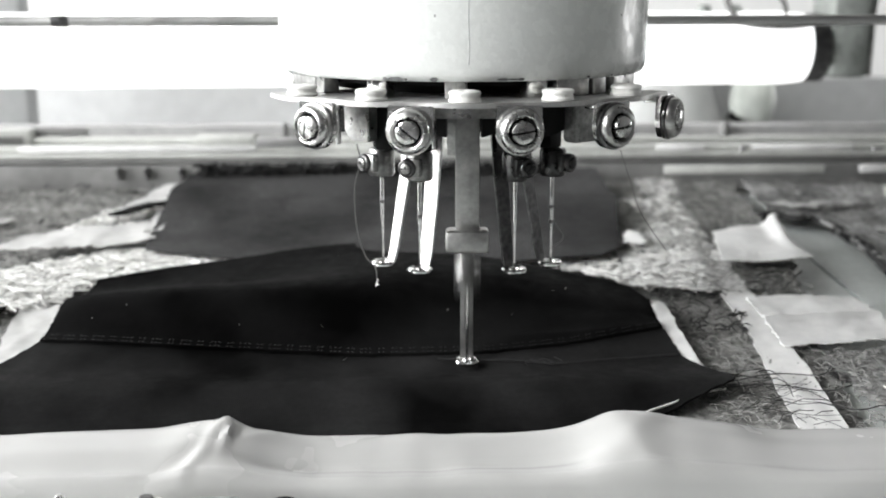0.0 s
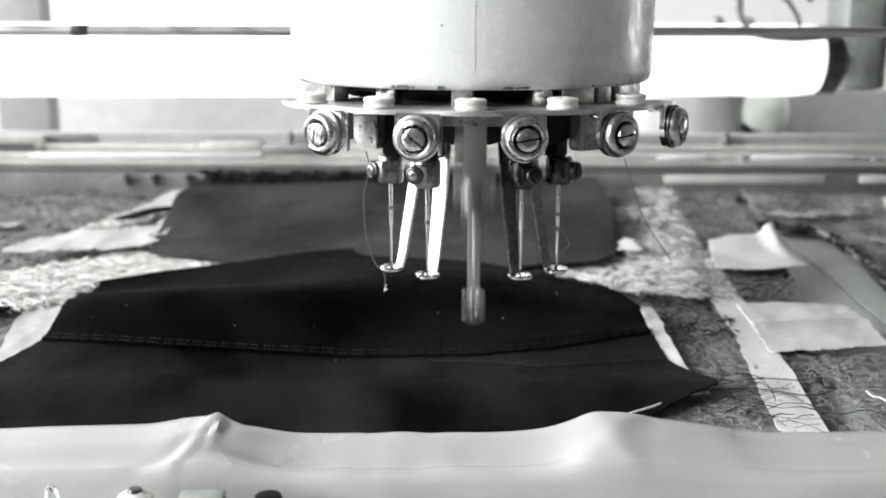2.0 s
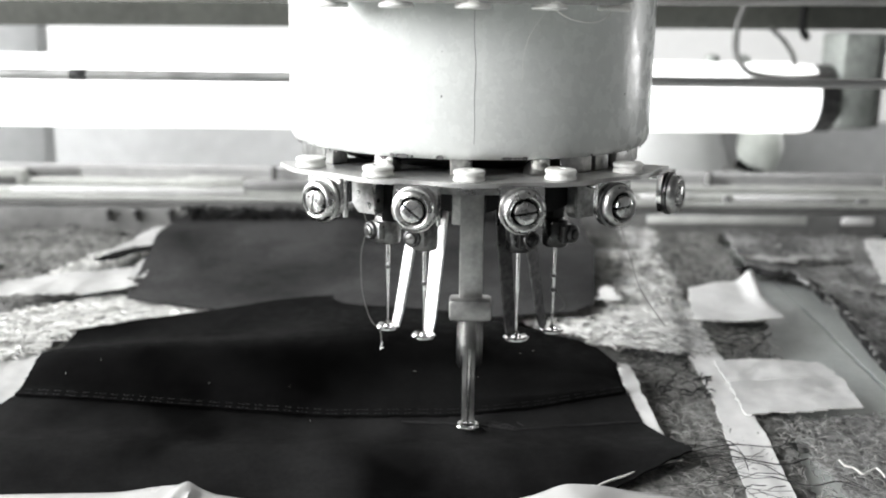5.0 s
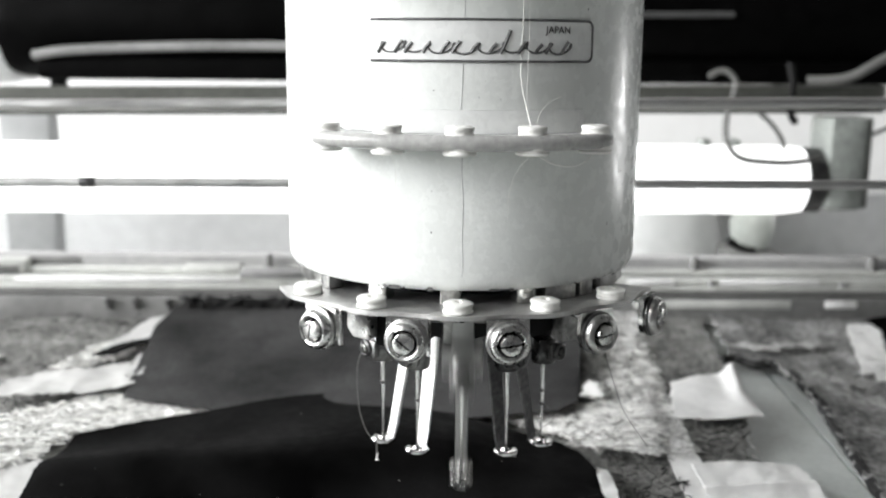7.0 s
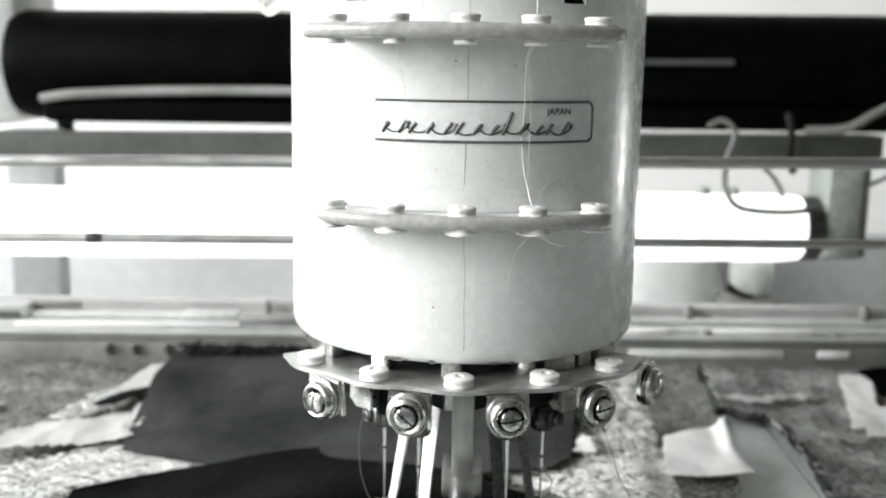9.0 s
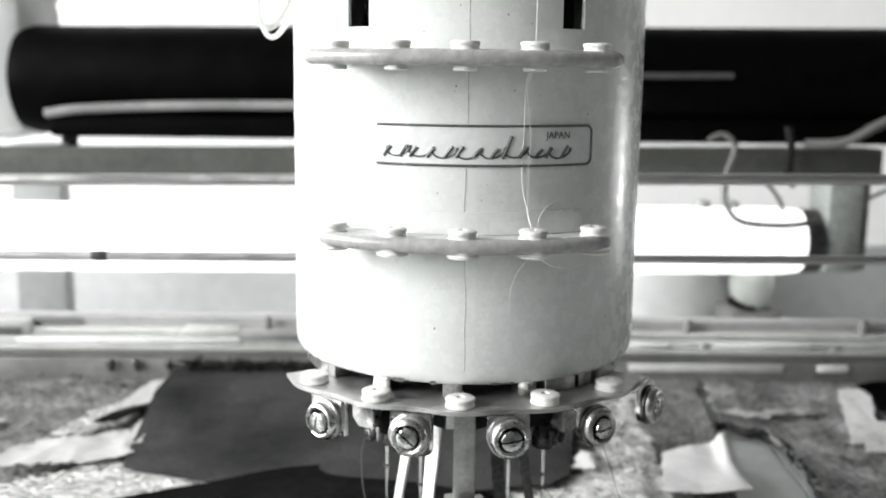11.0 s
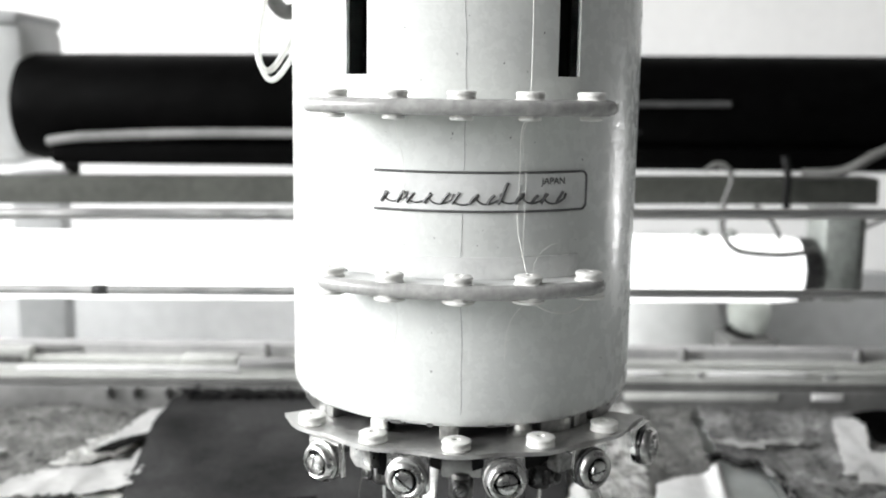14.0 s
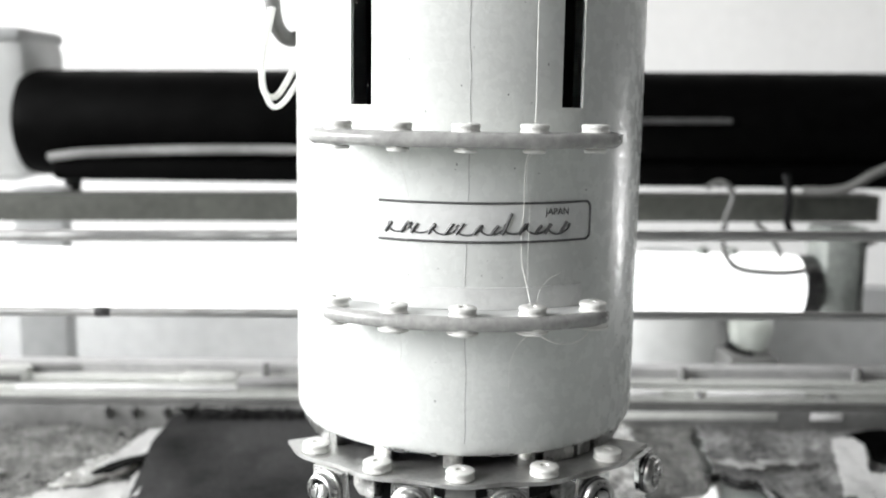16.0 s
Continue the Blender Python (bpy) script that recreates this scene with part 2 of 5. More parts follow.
def facing(r, deg, z):
    """A pose at that point whose -y axis looks outwards."""
    return Matrix.Translation(polar(r, deg, z)) @ Matrix.Rotation(radians(deg), 4, "Z")


def arc_bar(bm, r0, r1, z0, z1, a0, a1, n=48, r_fn=None):
    """A bar of rectangular section bent round the axis."""
    rows = []
    for i in range(n + 1):
        a = a0 + (a1 - a0) * i / n
        ro = r1 if r_fn is None else r_fn(a)
        rows.append([bm.verts.new(polar(r, a, z)) for r, z in ((r0, z0), (ro, z0), (ro, z1), (r0, z1))])
    for a, b in zip(rows, rows[1:]):
        for k in range(4):
            bm.faces.new((a[k], b[k], b[(k + 1) % 4], a[(k + 1) % 4]))
    bm.faces.new(rows[0][::-1])
    bm.faces.new(rows[-1])
    return bm


def resample(line, n):
    """n points at even steps along a line of (x, y) pairs in millimetres."""
    pts = np.array(line, float) / 1000
    d = np.r_[0, np.cumsum(np.hypot(*np.diff(pts, axis=0).T))]
    s = np.linspace(0, d[-1], n)
    return np.stack([np.interp(s, d, pts[:, 0]), np.interp(s, d, pts[:, 1])], 1)


def bed(y):
    """The height of the gently rising work bed."""
    return -0.0045 + 0.095 * (y + 0.03)


def sheet(rows, lift, n=60, m=24, thick=0.0006, rag=0.0, seed=0):
    """A soft sheet spanned by lines, front to back, with its height above the bed given by lift(x, y, u, v)."""
    lines = [resample(r, n) for r in rows]
    cuts = np.linspace(0, len(lines) - 1, m)
    bm = bmesh.new()
    rng = random.Random(seed)
    top, low = [], []
    for c in cuts:
        i = min(int(c), len(lines) - 2)
        f = c - i
        row = lines[i] * (1 - f) + lines[i + 1] * f
        top.append([]), low.append([])
        for k, (x, y) in enumerate(row):
            u, v = k / (n - 1), c / (len(lines) - 1)
            if rag and (k in (0, n - 1) or c in (cuts[0], cuts[-1])):
                x, y = x + rng.uniform(-rag, rag), y + rng.uniform(-rag, rag)
            z = bed(y) + lift(x, y, u, v)
            top[-1].append(bm.verts.new((x, y, z + thick)))
            low[-1].append(bm.verts.new((x, y, z)))
    for j in range(m - 1):
        for k in range(n - 1):
            bm.faces.new((top[j][k], top[j][k + 1], top[j + 1][k + 1], top[j + 1][k]))
            bm.faces.new((low[j][k], low[j + 1][k], low[j + 1][k + 1], low[j][k + 1]))
    for j in range(m - 1):
        bm.faces.new((top[j][0], top[j + 1][0], low[j + 1][0], low[j][0]))
        bm.faces.new((top[j][-1], low[j][-1], low[j + 1][-1], top[j + 1][-1]))
    for k in range(n - 1):
        bm.faces.new((top[0][k], low[0][k], low[0][k + 1], top[0][k + 1]))
        bm.faces.new((top[-1][k], top[-1][k + 1], low[-1][k + 1], low[-1][k]))
    return bm


def nz(x, y, s, seed=0.0):
    return noise.noise(Vector((x * s + seed, y * s - seed, seed * 1.7)))


def hump(x, c, w):
    return math.exp(-(((x - c) / w) ** 2))


MOVING = []  # what travels with the work frame
OFF = -4.1  # the needles' turn round the head's axis

# ---- room: unseen except the north wall; dark walls cut the bounced light ----
def room():
    def slab(name, lo, hi, material):
        return tagged(part(name, box(bmesh.new(), lo, hi), material, smooth=False), kind="structure")
    slab("floor", (-1.8, -1.8, -0.92), (1.8, 1.6, -0.85), FLOORMAT)
    slab("ceiling", (-1.8, -1.8, 1.75), (1.8, 1.6, 1.85), GREYWALL)
    slab("wall_north", (-1.8, 1.4, -0.85), (1.8, 1.6, 1.75), WALLPAINT)
    slab("wall_south", (-1.8, -1.8, -0.85), (1.8, -1.6, 1.75), GREYWALL)
    bm = bmesh.new()
    for lo, hi in (((-1.6, -0.85), (0.58, 1.75)), ((0.86, -0.85), (1.4, 1.75)), ((0.58, -0.85), (0.86, -0.2)), ((0.58, 0.12), (0.86, 1.75))):
        box(bm, (1.6, lo[0], lo[1]), (1.8, hi[0], hi[1]))
    tagged(part("wall_east", bm, GREYWALL, smooth=False), kind="structure")
    # unseen west wall; its second window is made up for the back wall lamp
    x0, x1, z0, z1 = -1.8, -1.6, 0.15, 1.35
    openings = ((-1.22, 0.18), (0.52, 1.32))
    bm = bmesh.new()
    box(bm, (x0, -1.6, -0.85), (x1, 1.4, z0))
    box(bm, (x0, -1.6, z1), (x1, 1.4, 1.75))
    for y0, y1 in ((-1.6, -1.22), (0.18, 0.52), (1.32, 1.4)):
        box(bm, (x0, y0, z0), (x1, y1, z1))
    tagged(part("wall_west", bm, GREYWALL, smooth=False), kind="structure")
    for k, (y0, y1) in enumerate(openings):
        win = thing("window_%d" % (k + 1), "white framed window letting in daylight", "window")
        win["kind"] = "structure"
        bm = bmesh.new()
        for a, b in (((y0, z0), (y0 + 0.05, z1)), ((y1 - 0.05, z0), (y1, z1)), ((y0 + 0.05, z0), (y1 - 0.05, z0 + 0.05)), ((y0 + 0.05, z1 - 0.05), (y1 - 0.05, z1))):
            box(bm, (-1.765, a[0], a[1]), (-1.715, b[0], b[1]))
        part("window_frame", bm, FRAMEMAT, win, smooth=False)


room()


# ---- work bed, rails and back panel ----
def table():
    bm = bmesh.new()
    for x0, x1 in ((-0.6, 0.1318), (0.1332, 0.6)):
        vs = [bm.verts.new((x, y, bed(y) - dz)) for dz in (0.0035, 0.03) for x, y in ((x0, -0.2), (x1, -0.2), (x1, 0.1675), (x0, 0.1675))]
        for f in ((0, 1, 2, 3), (7, 6, 5, 4), (0, 4, 5, 1), (1, 5, 6, 2), (2, 6, 7, 3), (3, 7, 4, 0)):
            bm.faces.new([vs[i] for i in f])
    t = part("work_table", bm, TABLE, smooth=False)
    tagged(t, "grey-green smooth work table under the felt", "table")
    for x in (-0.55, 0.52):
        for y in (-0.17, 0.15):
            bm = bmesh.new()
            box(bm, (x, y, -0.85), (x + 0.03, y + 0.03, bed(y) - 0.02), 0.002)
            part("leg", bm, BRACKET, t)


def rails():
    """The rear rails of the frame: they travel with the work and sink slightly to one side."""
    lean = Matrix.Rotation(radians(0.35), 4, "Y")

    def rail(name, z0, z1, y0, material, label, y1=0.1695, bev=0.0008):
        ob = tagged(part(name, box(bmesh.new(), (-0.6, y0, z0), (0.6, y1, z1), bev, lean), material), label, "rail")
        MOVING.append(ob)
        return ob

    def bit(name, rail_ob, x0, x1, y0, z0, z1, material, label="", bev=0.0006):
        return part(name, box(bmesh.new(), (x0, y0, z0), (x1, y0 + 0.01, z1), bev, lean), material, rail_ob, label)
    low = rail("lowest_rail", 0.0095, 0.0229, 0.1510, RAILLOW, "grey metal rail along the bed's rear edge")
    rail("middle_rail", 0.0232, 0.0251, 0.1530, RAILDARK, "darker grey metal rail behind the bed")
    rail("light_rail", 0.0254, 0.0274, 0.1550, RAIL, "pale painted rail behind the bed")
    white = rail("white_rail", 0.0277, 0.0308, 0.1570, RAIL, "pale rail with joints and reflection strips behind the bed")
    upper = rail("upper_rail", 0.0311, 0.0336, 0.1620, RAIL, "pale upper rail with a rounded end block")
    back = rail("back_rail", 0.0095, 0.0378, 0.1700, RAILBACK, "grey rail at the back of the frame", y1=0.18)
    # these strips draw the reflections on the polished rails in plain white
    bit("rail_glint", white, -0.178, -0.077, 0.1563, 0.0279, 0.0307, GLINTWHITE, "bright white strip for the reflection on the polished rail")
    bit("rail_glint", white, 0.100, 0.122, 0.1563, 0.0279, 0.0307, GLINTWHITE, "bright white strip for the reflection on the polished rail")
    bit("rail_glint", white, 0.143, 0.190, 0.1563, 0.0280, 0.0305, GLINTWHITE, "bright white strip for the reflection on the polished rail")
    bit("rail_glint", low, 0.102, 0.175, 0.1503, 0.0184, 0.0222, RAIL, "pale strip for the reflection on the polished rail")
    bit("rail_glint", low, 0.191, 0.206, 0.1503, 0.0186, 0.0222, GLINTWHITE, "bright white strip for the reflection on the polished rail")
    bit("joint_plate", upper, -0.104, -0.0780, 0.1605, 0.0309, 0.0346, RAIL, "pale joint plate", 0.0012)
    bit("joint_plate", upper, -0.0775, -0.048, 0.1560, 0.0300, 0.0338, RAILMID, "grey joint plate", 0.0012)
    end = bit("end_block", upper, -0.3, -0.1735, 0.1600, 0.0305, 0.0375, RAIL, "pale rounded end block", 0.0022)
    part("inset", box(bmesh.new(), (-0.3, 0.1594, 0.0310), (-0.1765, 0.1605, 0.0345), 0.0005, lean), RAILDARK, end)
    bit("dark_plate", back, -0.180, -0.152, 0.1694, 0.0335, 0.0374, RAILMID, "darker grey plate")
    bit("clip", white, 0.1375, 0.1408, 0.1560, 0.0245, 0.0305, RAILMID, "small grey clip")
    bit("clip", white, 0.199, 0.2045, 0.1560, 0.0240, 0.0295, RAILMID, "small grey clip")
    for x in (-0.1345, -0.1225, -0.108, 0.05):
        bm = lathe(bmesh.new(), [(0, 0), (0.0014, 0), (0.0014, 0.0026), (0.0009, 0.0031), (0, 0.0031)], 12, lean @ Matrix.Translation((x, 0.1509, 0.0212)) @ Matrix.Rotation(radians(90), 4, "X"))
        box(bm, (x - 0.0008, 0.1494, 0.0172), (x + 0.001, 0.1509, 0.0200), 0.0003, lean)
        part("bolt", bm, DARKSTEEL, low, "small dark bolt")
    for x, r, h in ((0.1335, 0.0024, 0.006), (0.2187, 0.0027, 0.0065), (-0.065, 0.0016, 0.006)):
        bm = lathe(bmesh.new(), [(0, 0), (r, 0), (r, h * 0.6), (r * 0.6, h), (0, h * 1.05)], 14, lean @ Matrix.Translation((x, 0.1662, 0.0336)))
        part("knob", bm, RAILDARK, upper, "small grey knob")


def backing():
    bm = box(bmesh.new(), (-0.7, 0.33, -0.3), (0.34, 0.345, 0.046), 0.001)
    tagged(part("backdrop", bm, PANEL), kind="structure")
    bm = box(bmesh.new(), (-0.232, 0.258, -0.2), (-0.206, 0.275, 0.112), 0.001)
    tagged(part("pillar", bm, PILLAR), "grey upright post behind the white tube", "post")
    # plain parts leaning before the panel
    bm = bmesh.new()
    lathe(bm, [(0, -0.3), (0.034, -0.3), (0.034, 0.022), (0.018, 0.075), (0, 0.075)], 28, Matrix.Translation((0.14, 0.29, 0.0)))
    tagged(part("tapered_pot", bm, HOUSING), "grey tapered pot standing before the panel", "pot")
    bm = bmesh.new()
    lathe(bm, [(0, 0), (0.009, 0.001), (0.012, 0.012), (0.0105, 0.026), (0.007, 0.034), (0, 0.035)], 20, Matrix.Translation((0.172, 0.236, 0.0288)))
    tagged(part("plastic_bulb", bm, PALEGREEN), "pale plastic bulb on a dark stand", "bulb")
    bm = box(bmesh.new(), (0.157, 0.221, -0.85), (0.184, 0.250, 0.0287), 0.001)
    tagged(part("stand", bm, RAILDARK), "dark grey stand behind the frame", "stand")
    bm = sweep(bmesh.new(), smooth_line([(0.1555, 0.2235, 0.0358), (0.1590, 0.223, 0.0335), (0.1640, 0.223, 0.0312), (0.170, 0.223, 0.0305)]), 0.0023, 8, 0.0012)
    tagged(part("dark_clip", bm, BLACK), "small black clip lying on the stand", "clip")


table()
rails()
backing()


# ---- rods, rollers and beam behind the head ----
def rod(name, y, z, r, material, label, x0=-0.75, x1=0.75, tilt=0.0):
    bm = lathe(bmesh.new(), [(0, x0), (r, x0), (r, x1), (0, x1)], 14, Matrix.Translation((0, y, z)) @ Matrix.Rotation(radians(tilt), 4, "Y") @ Matrix.Rotation(radians(90), 4, "Y"))
    return tagged(part(name, bm, material), label, "rod")


def behind():
    low = rod("lower_guide_rod", 0.068, 0.0855, 0.0017, RODSTEEL, "thin worn steel guide rod")
    for x in (-0.1285,):
        part("collar", lathe(bmesh.new(), [(0.0017, -0.003), (0.00188, -0.002), (0.0019, 0.001), (0.0017, 0.003)], 12, Matrix.Translation((x, 0.068, 0.0855)) @ Matrix.Rotation(radians(90), 4, "Y")), DARKSTEEL, low)
    rod("upper_guide_rod", 0.079, 0.1133, 0.0021, RODSTEEL, "steel guide rod above the thin one", tilt=-0.5)
    # cross beam
    bm = box(bmesh.new(), (-0.75, 0.215, 0.1013), (0.229, 0.235, 0.1150), 0.001)
    bmesh.ops.rotate(bm, verts=bm.verts, cent=(0, 0.22, 0.108), matrix=Matrix.Rotation(radians(-0.5), 3, "Y"))
    tagged(part("cross_beam", bm, BEAM), "dark olive painted cross beam", "beam")
    # black roller with its end housing
    roller = thing("fabric_roller", "large black cloth roller in a pale housing", "roller")
    X = Matrix.Translation((0, 0.3, 0.1485)) @ Matrix.Rotation(radians(89.5), 4, "Y")
    part("drum", lathe(bmesh.new(), [(0, -0.239), (0.022, -0.239), (0.028, -0.236), (0.0305, -0.228), (0.031, 0.0), (0.0325, 0.75), (0, 0.75)], 40, X), ROLLER, roller)
    bm = box(bmesh.new(), (-0.40, 0.285, 0.1125), (-0.2315, 0.36, 0.1985), 0.012)
    part("housing", bm, HOUSING, roller, "pale rounded end housing")
    part("housing_lid", box(bmesh.new(), (-0.40, 0.283, 0.192), (-0.2335, 0.36, 0.2), 0.004), PILLAR, roller)
    part("strip", sweep(bmesh.new(), smooth_line([(-0.215, 0.268, 0.1285), (-0.19, 0.266, 0.1315), (-0.12, 0.266, 0.134), (0.0, 0.266, 0.1345), (0.06, 0.266, 0.1345)]), 0.0026, 10), RAILMID, roller, "grey bent strip below the drum")
    # two thin bars added for the dull highlight bands along the drum
    part("strip", sweep(bmesh.new(), [(0.02, 0.267, 0.1515), (0.165, 0.267, 0.1535)], 0.0017, 10), DRUMGLINT, roller)
    part("strip", sweep(bmesh.new(), [(0.02, 0.267, 0.1365), (0.115, 0.267, 0.1372)], 0.0012, 10, 0.0004), DRUMGLINT, roller)
    part("apron", box(bmesh.new(), (-0.215, 0.27, 0.1155), (0.5, 0.29, 0.1285), 0.003), ROLLER, roller, "black cloth apron below the drum")
    part("foot", lathe(bmesh.new(), [(0, -0.012), (0.004, -0.012), (0.005, 0), (0, 0)], 14, Matrix.Translation((-0.208, 0.285, 0.116))), BLACK, roller)
    part("foot_cap", box(bmesh.new(), (-0.227, 0.276, 0.104), (-0.2165, 0.29, 0.1115), 0.003), TUBE, roller)
    # white tube with its end cap and bracket
    tube = thing("glow_tube", "white tube with a glow of its own and a dark end cap", "lamp")
    X = Matrix.Translation((0, 0.21, 0.0698)) @ Matrix.Rotation(radians(90), 4, "Y")
    part("tube_body", lathe(bmesh.new(), [(0, -0.75), (0.0172, -0.75), (0.0172, 0.176), (0.0162, 0.1845), (0, 0.1845)], 32, X), GLOWTUBE, tube)
    part("end_cap", lathe(bmesh.new(), [(0, 0.1848), (0.0165, 0.1848), (0.0165, 0.1935), (0, 0.1935)], 32, X), DARKSTEEL, tube, "dark end cap")
    bm = box(bmesh.new(), (0.1938, 0.195, 0.056), (0.2120, 0.222, 0.1020), 0.002)
    box(bm, (0.2121, 0.199, 0.0565), (0.2165, 0.222, 0.1020), 0.001)
    part("bracket", bm, BRACKET, tube, "grey cast bracket")
    for x in (0.135, 0.15):
        tagged(part("pipe_clip", lathe(bmesh.new(), [(0, 0), (0.004, 0), (0.0032, 0.003), (0, 0.004)], 12, Matrix.Translation((x, 0.21, 0.0868))), BRACKET), "small grey clip on the white tube", "clip", "tube clips")
    # wires
    def wire(name, pts, r, material, label):
        return tagged(part(name, sweep(bmesh.new(), smooth_line(pts), r, 8), material), label, "wire")
    wire("wire_loop", [(0.1340, 0.205, 0.1212), (0.1394, 0.205, 0.1242), (0.1439, 0.204, 0.1232), (0.1469, 0.203, 0.1189), (0.1464, 0.202, 0.1140), (0.1430, 0.200, 0.1059), (0.1413, 0.197, 0.0965), (0.1416, 0.193, 0.0894), (0.1477, 0.190, 0.0826), (0.1640, 0.190, 0.0806), (0.1778, 0.190, 0.0812), (0.1878, 0.193, 0.0832)], 0.0015, GREYCORD, "grey wire hanging in a loop")
    wire("short_wire", [(0.1602, 0.204, 0.1037), (0.1672, 0.204, 0.0977), (0.1723, 0.204, 0.0908), (0.1739, 0.204, 0.0858)], 0.0012, GREYCORD, "short grey wire behind the rods")
    wire("black_cable", [(0.177, 0.212, 0.128), (0.178, 0.209, 0.118), (0.178, 0.209, 0.104), (0.179, 0.205, 0.099)], 0.0019, BLACK, "short black cable over the beam")
    wire("side_cable", [(0.32, 0.2, 0.166), (0.26, 0.2, 0.146), (0.223, 0.2, 0.1325), (0.204, 0.204, 0.1215), (0.186, 0.212, 0.1195)], 0.0024, GREYCORD, "dark grey cable sagging towards the beam")
    wire("thin_cable", [(0.28, 0.19, 0.120), (0.24, 0.2, 0.104), (0.226, 0.2, 0.098), (0.212, 0.2, 0.0915), (0.208, 0.2, 0.09)], 0.001, GREYCORD, "thin grey cable beside the bracket")


behind()


# ---- the embroidery head ----
def screw(bm, r, m, slot=30.0):
    """A slotted, domed head; the axis is +z. The two halves stand apart by the slot."""
    s = m @ Matrix.Rotation(radians(slot), 4, "Z")
    w = 0.05 * r
    rh = 0.53 * r
    for sign in (1, -1):
        a0 = math.asin(w / rh)
        ring = [(math.cos(a0 + (math.pi - 2 * a0) * i / 18), math.sin(a0 + (math.pi - 2 * a0) * i / 18)) for i in range(19)]
        rows = []
        for k, h in ((1.0, 0.2), (1.0, 0.45), (0.95, 0.5), (0.8, 0.535), (0.45, 0.56)):
            rows.append([bm.verts.new(s @ Vector((x * rh * k, sign * max(w, y * rh * k), h * r))) for x, y in ring])
        for a, c in zip(rows, rows[1:]):
            for i in range(18):
                bm.faces.new((a[i], a[i + 1], c[i + 1], c[i]))
        bm.faces.new(rows[-1])
        bm.faces.new([rr[0] for rr in rows] + [rr[-1] for rr in rows[::-1]])
    return bm


def cup(bm, r, m):
    """The stepped, rounded washer round a screw head."""
    return lathe(bm, [(0.6 * r, 0), (r, 0), (1.02 * r, 0.08 * r), (r, 0.2 * r), (0.95 * r, 0.31 * r), (0.86 * r, 0.39 * r), (0.77 * r, 0.41 * r), (0.69 * r, 0.37 * r), (0.63 * r, 0.28 * r), (0.6 * r, 0.14 * r), (0.6 * r, 0)], 40, m)


def well(bm, r, m):
    """The bottom of the groove and the slot, coloured dark for the shade there."""
    return lathe(bm, [(0, 0.34 * r), (0.5 * r, 0.34 * r), (0.51 * r, 0.14 * r), (0.62 * r, 0.14 * r), (0.62 * r, 0)], 28, m)


def outward(r, deg, z):
    """A pose whose +z axis points away from the head's axis."""
    return facing(r, deg, z) @ Matrix.Rotation(radians(90), 4, "X")


def button(r, h):
    return lathe(bmesh.new(), [(0, 0), (r, 0), (r * 1.0, h * 0.2), (r * 0.93, h * 0.32), (r * 0.93, h * 0.55), (r, h * 0.68), (r * 0.97, h * 0.9), (r * 0.85, h), (r * 0.3, h), (r * 0.25, h * 0.8), (0, h * 0.8)], 24)


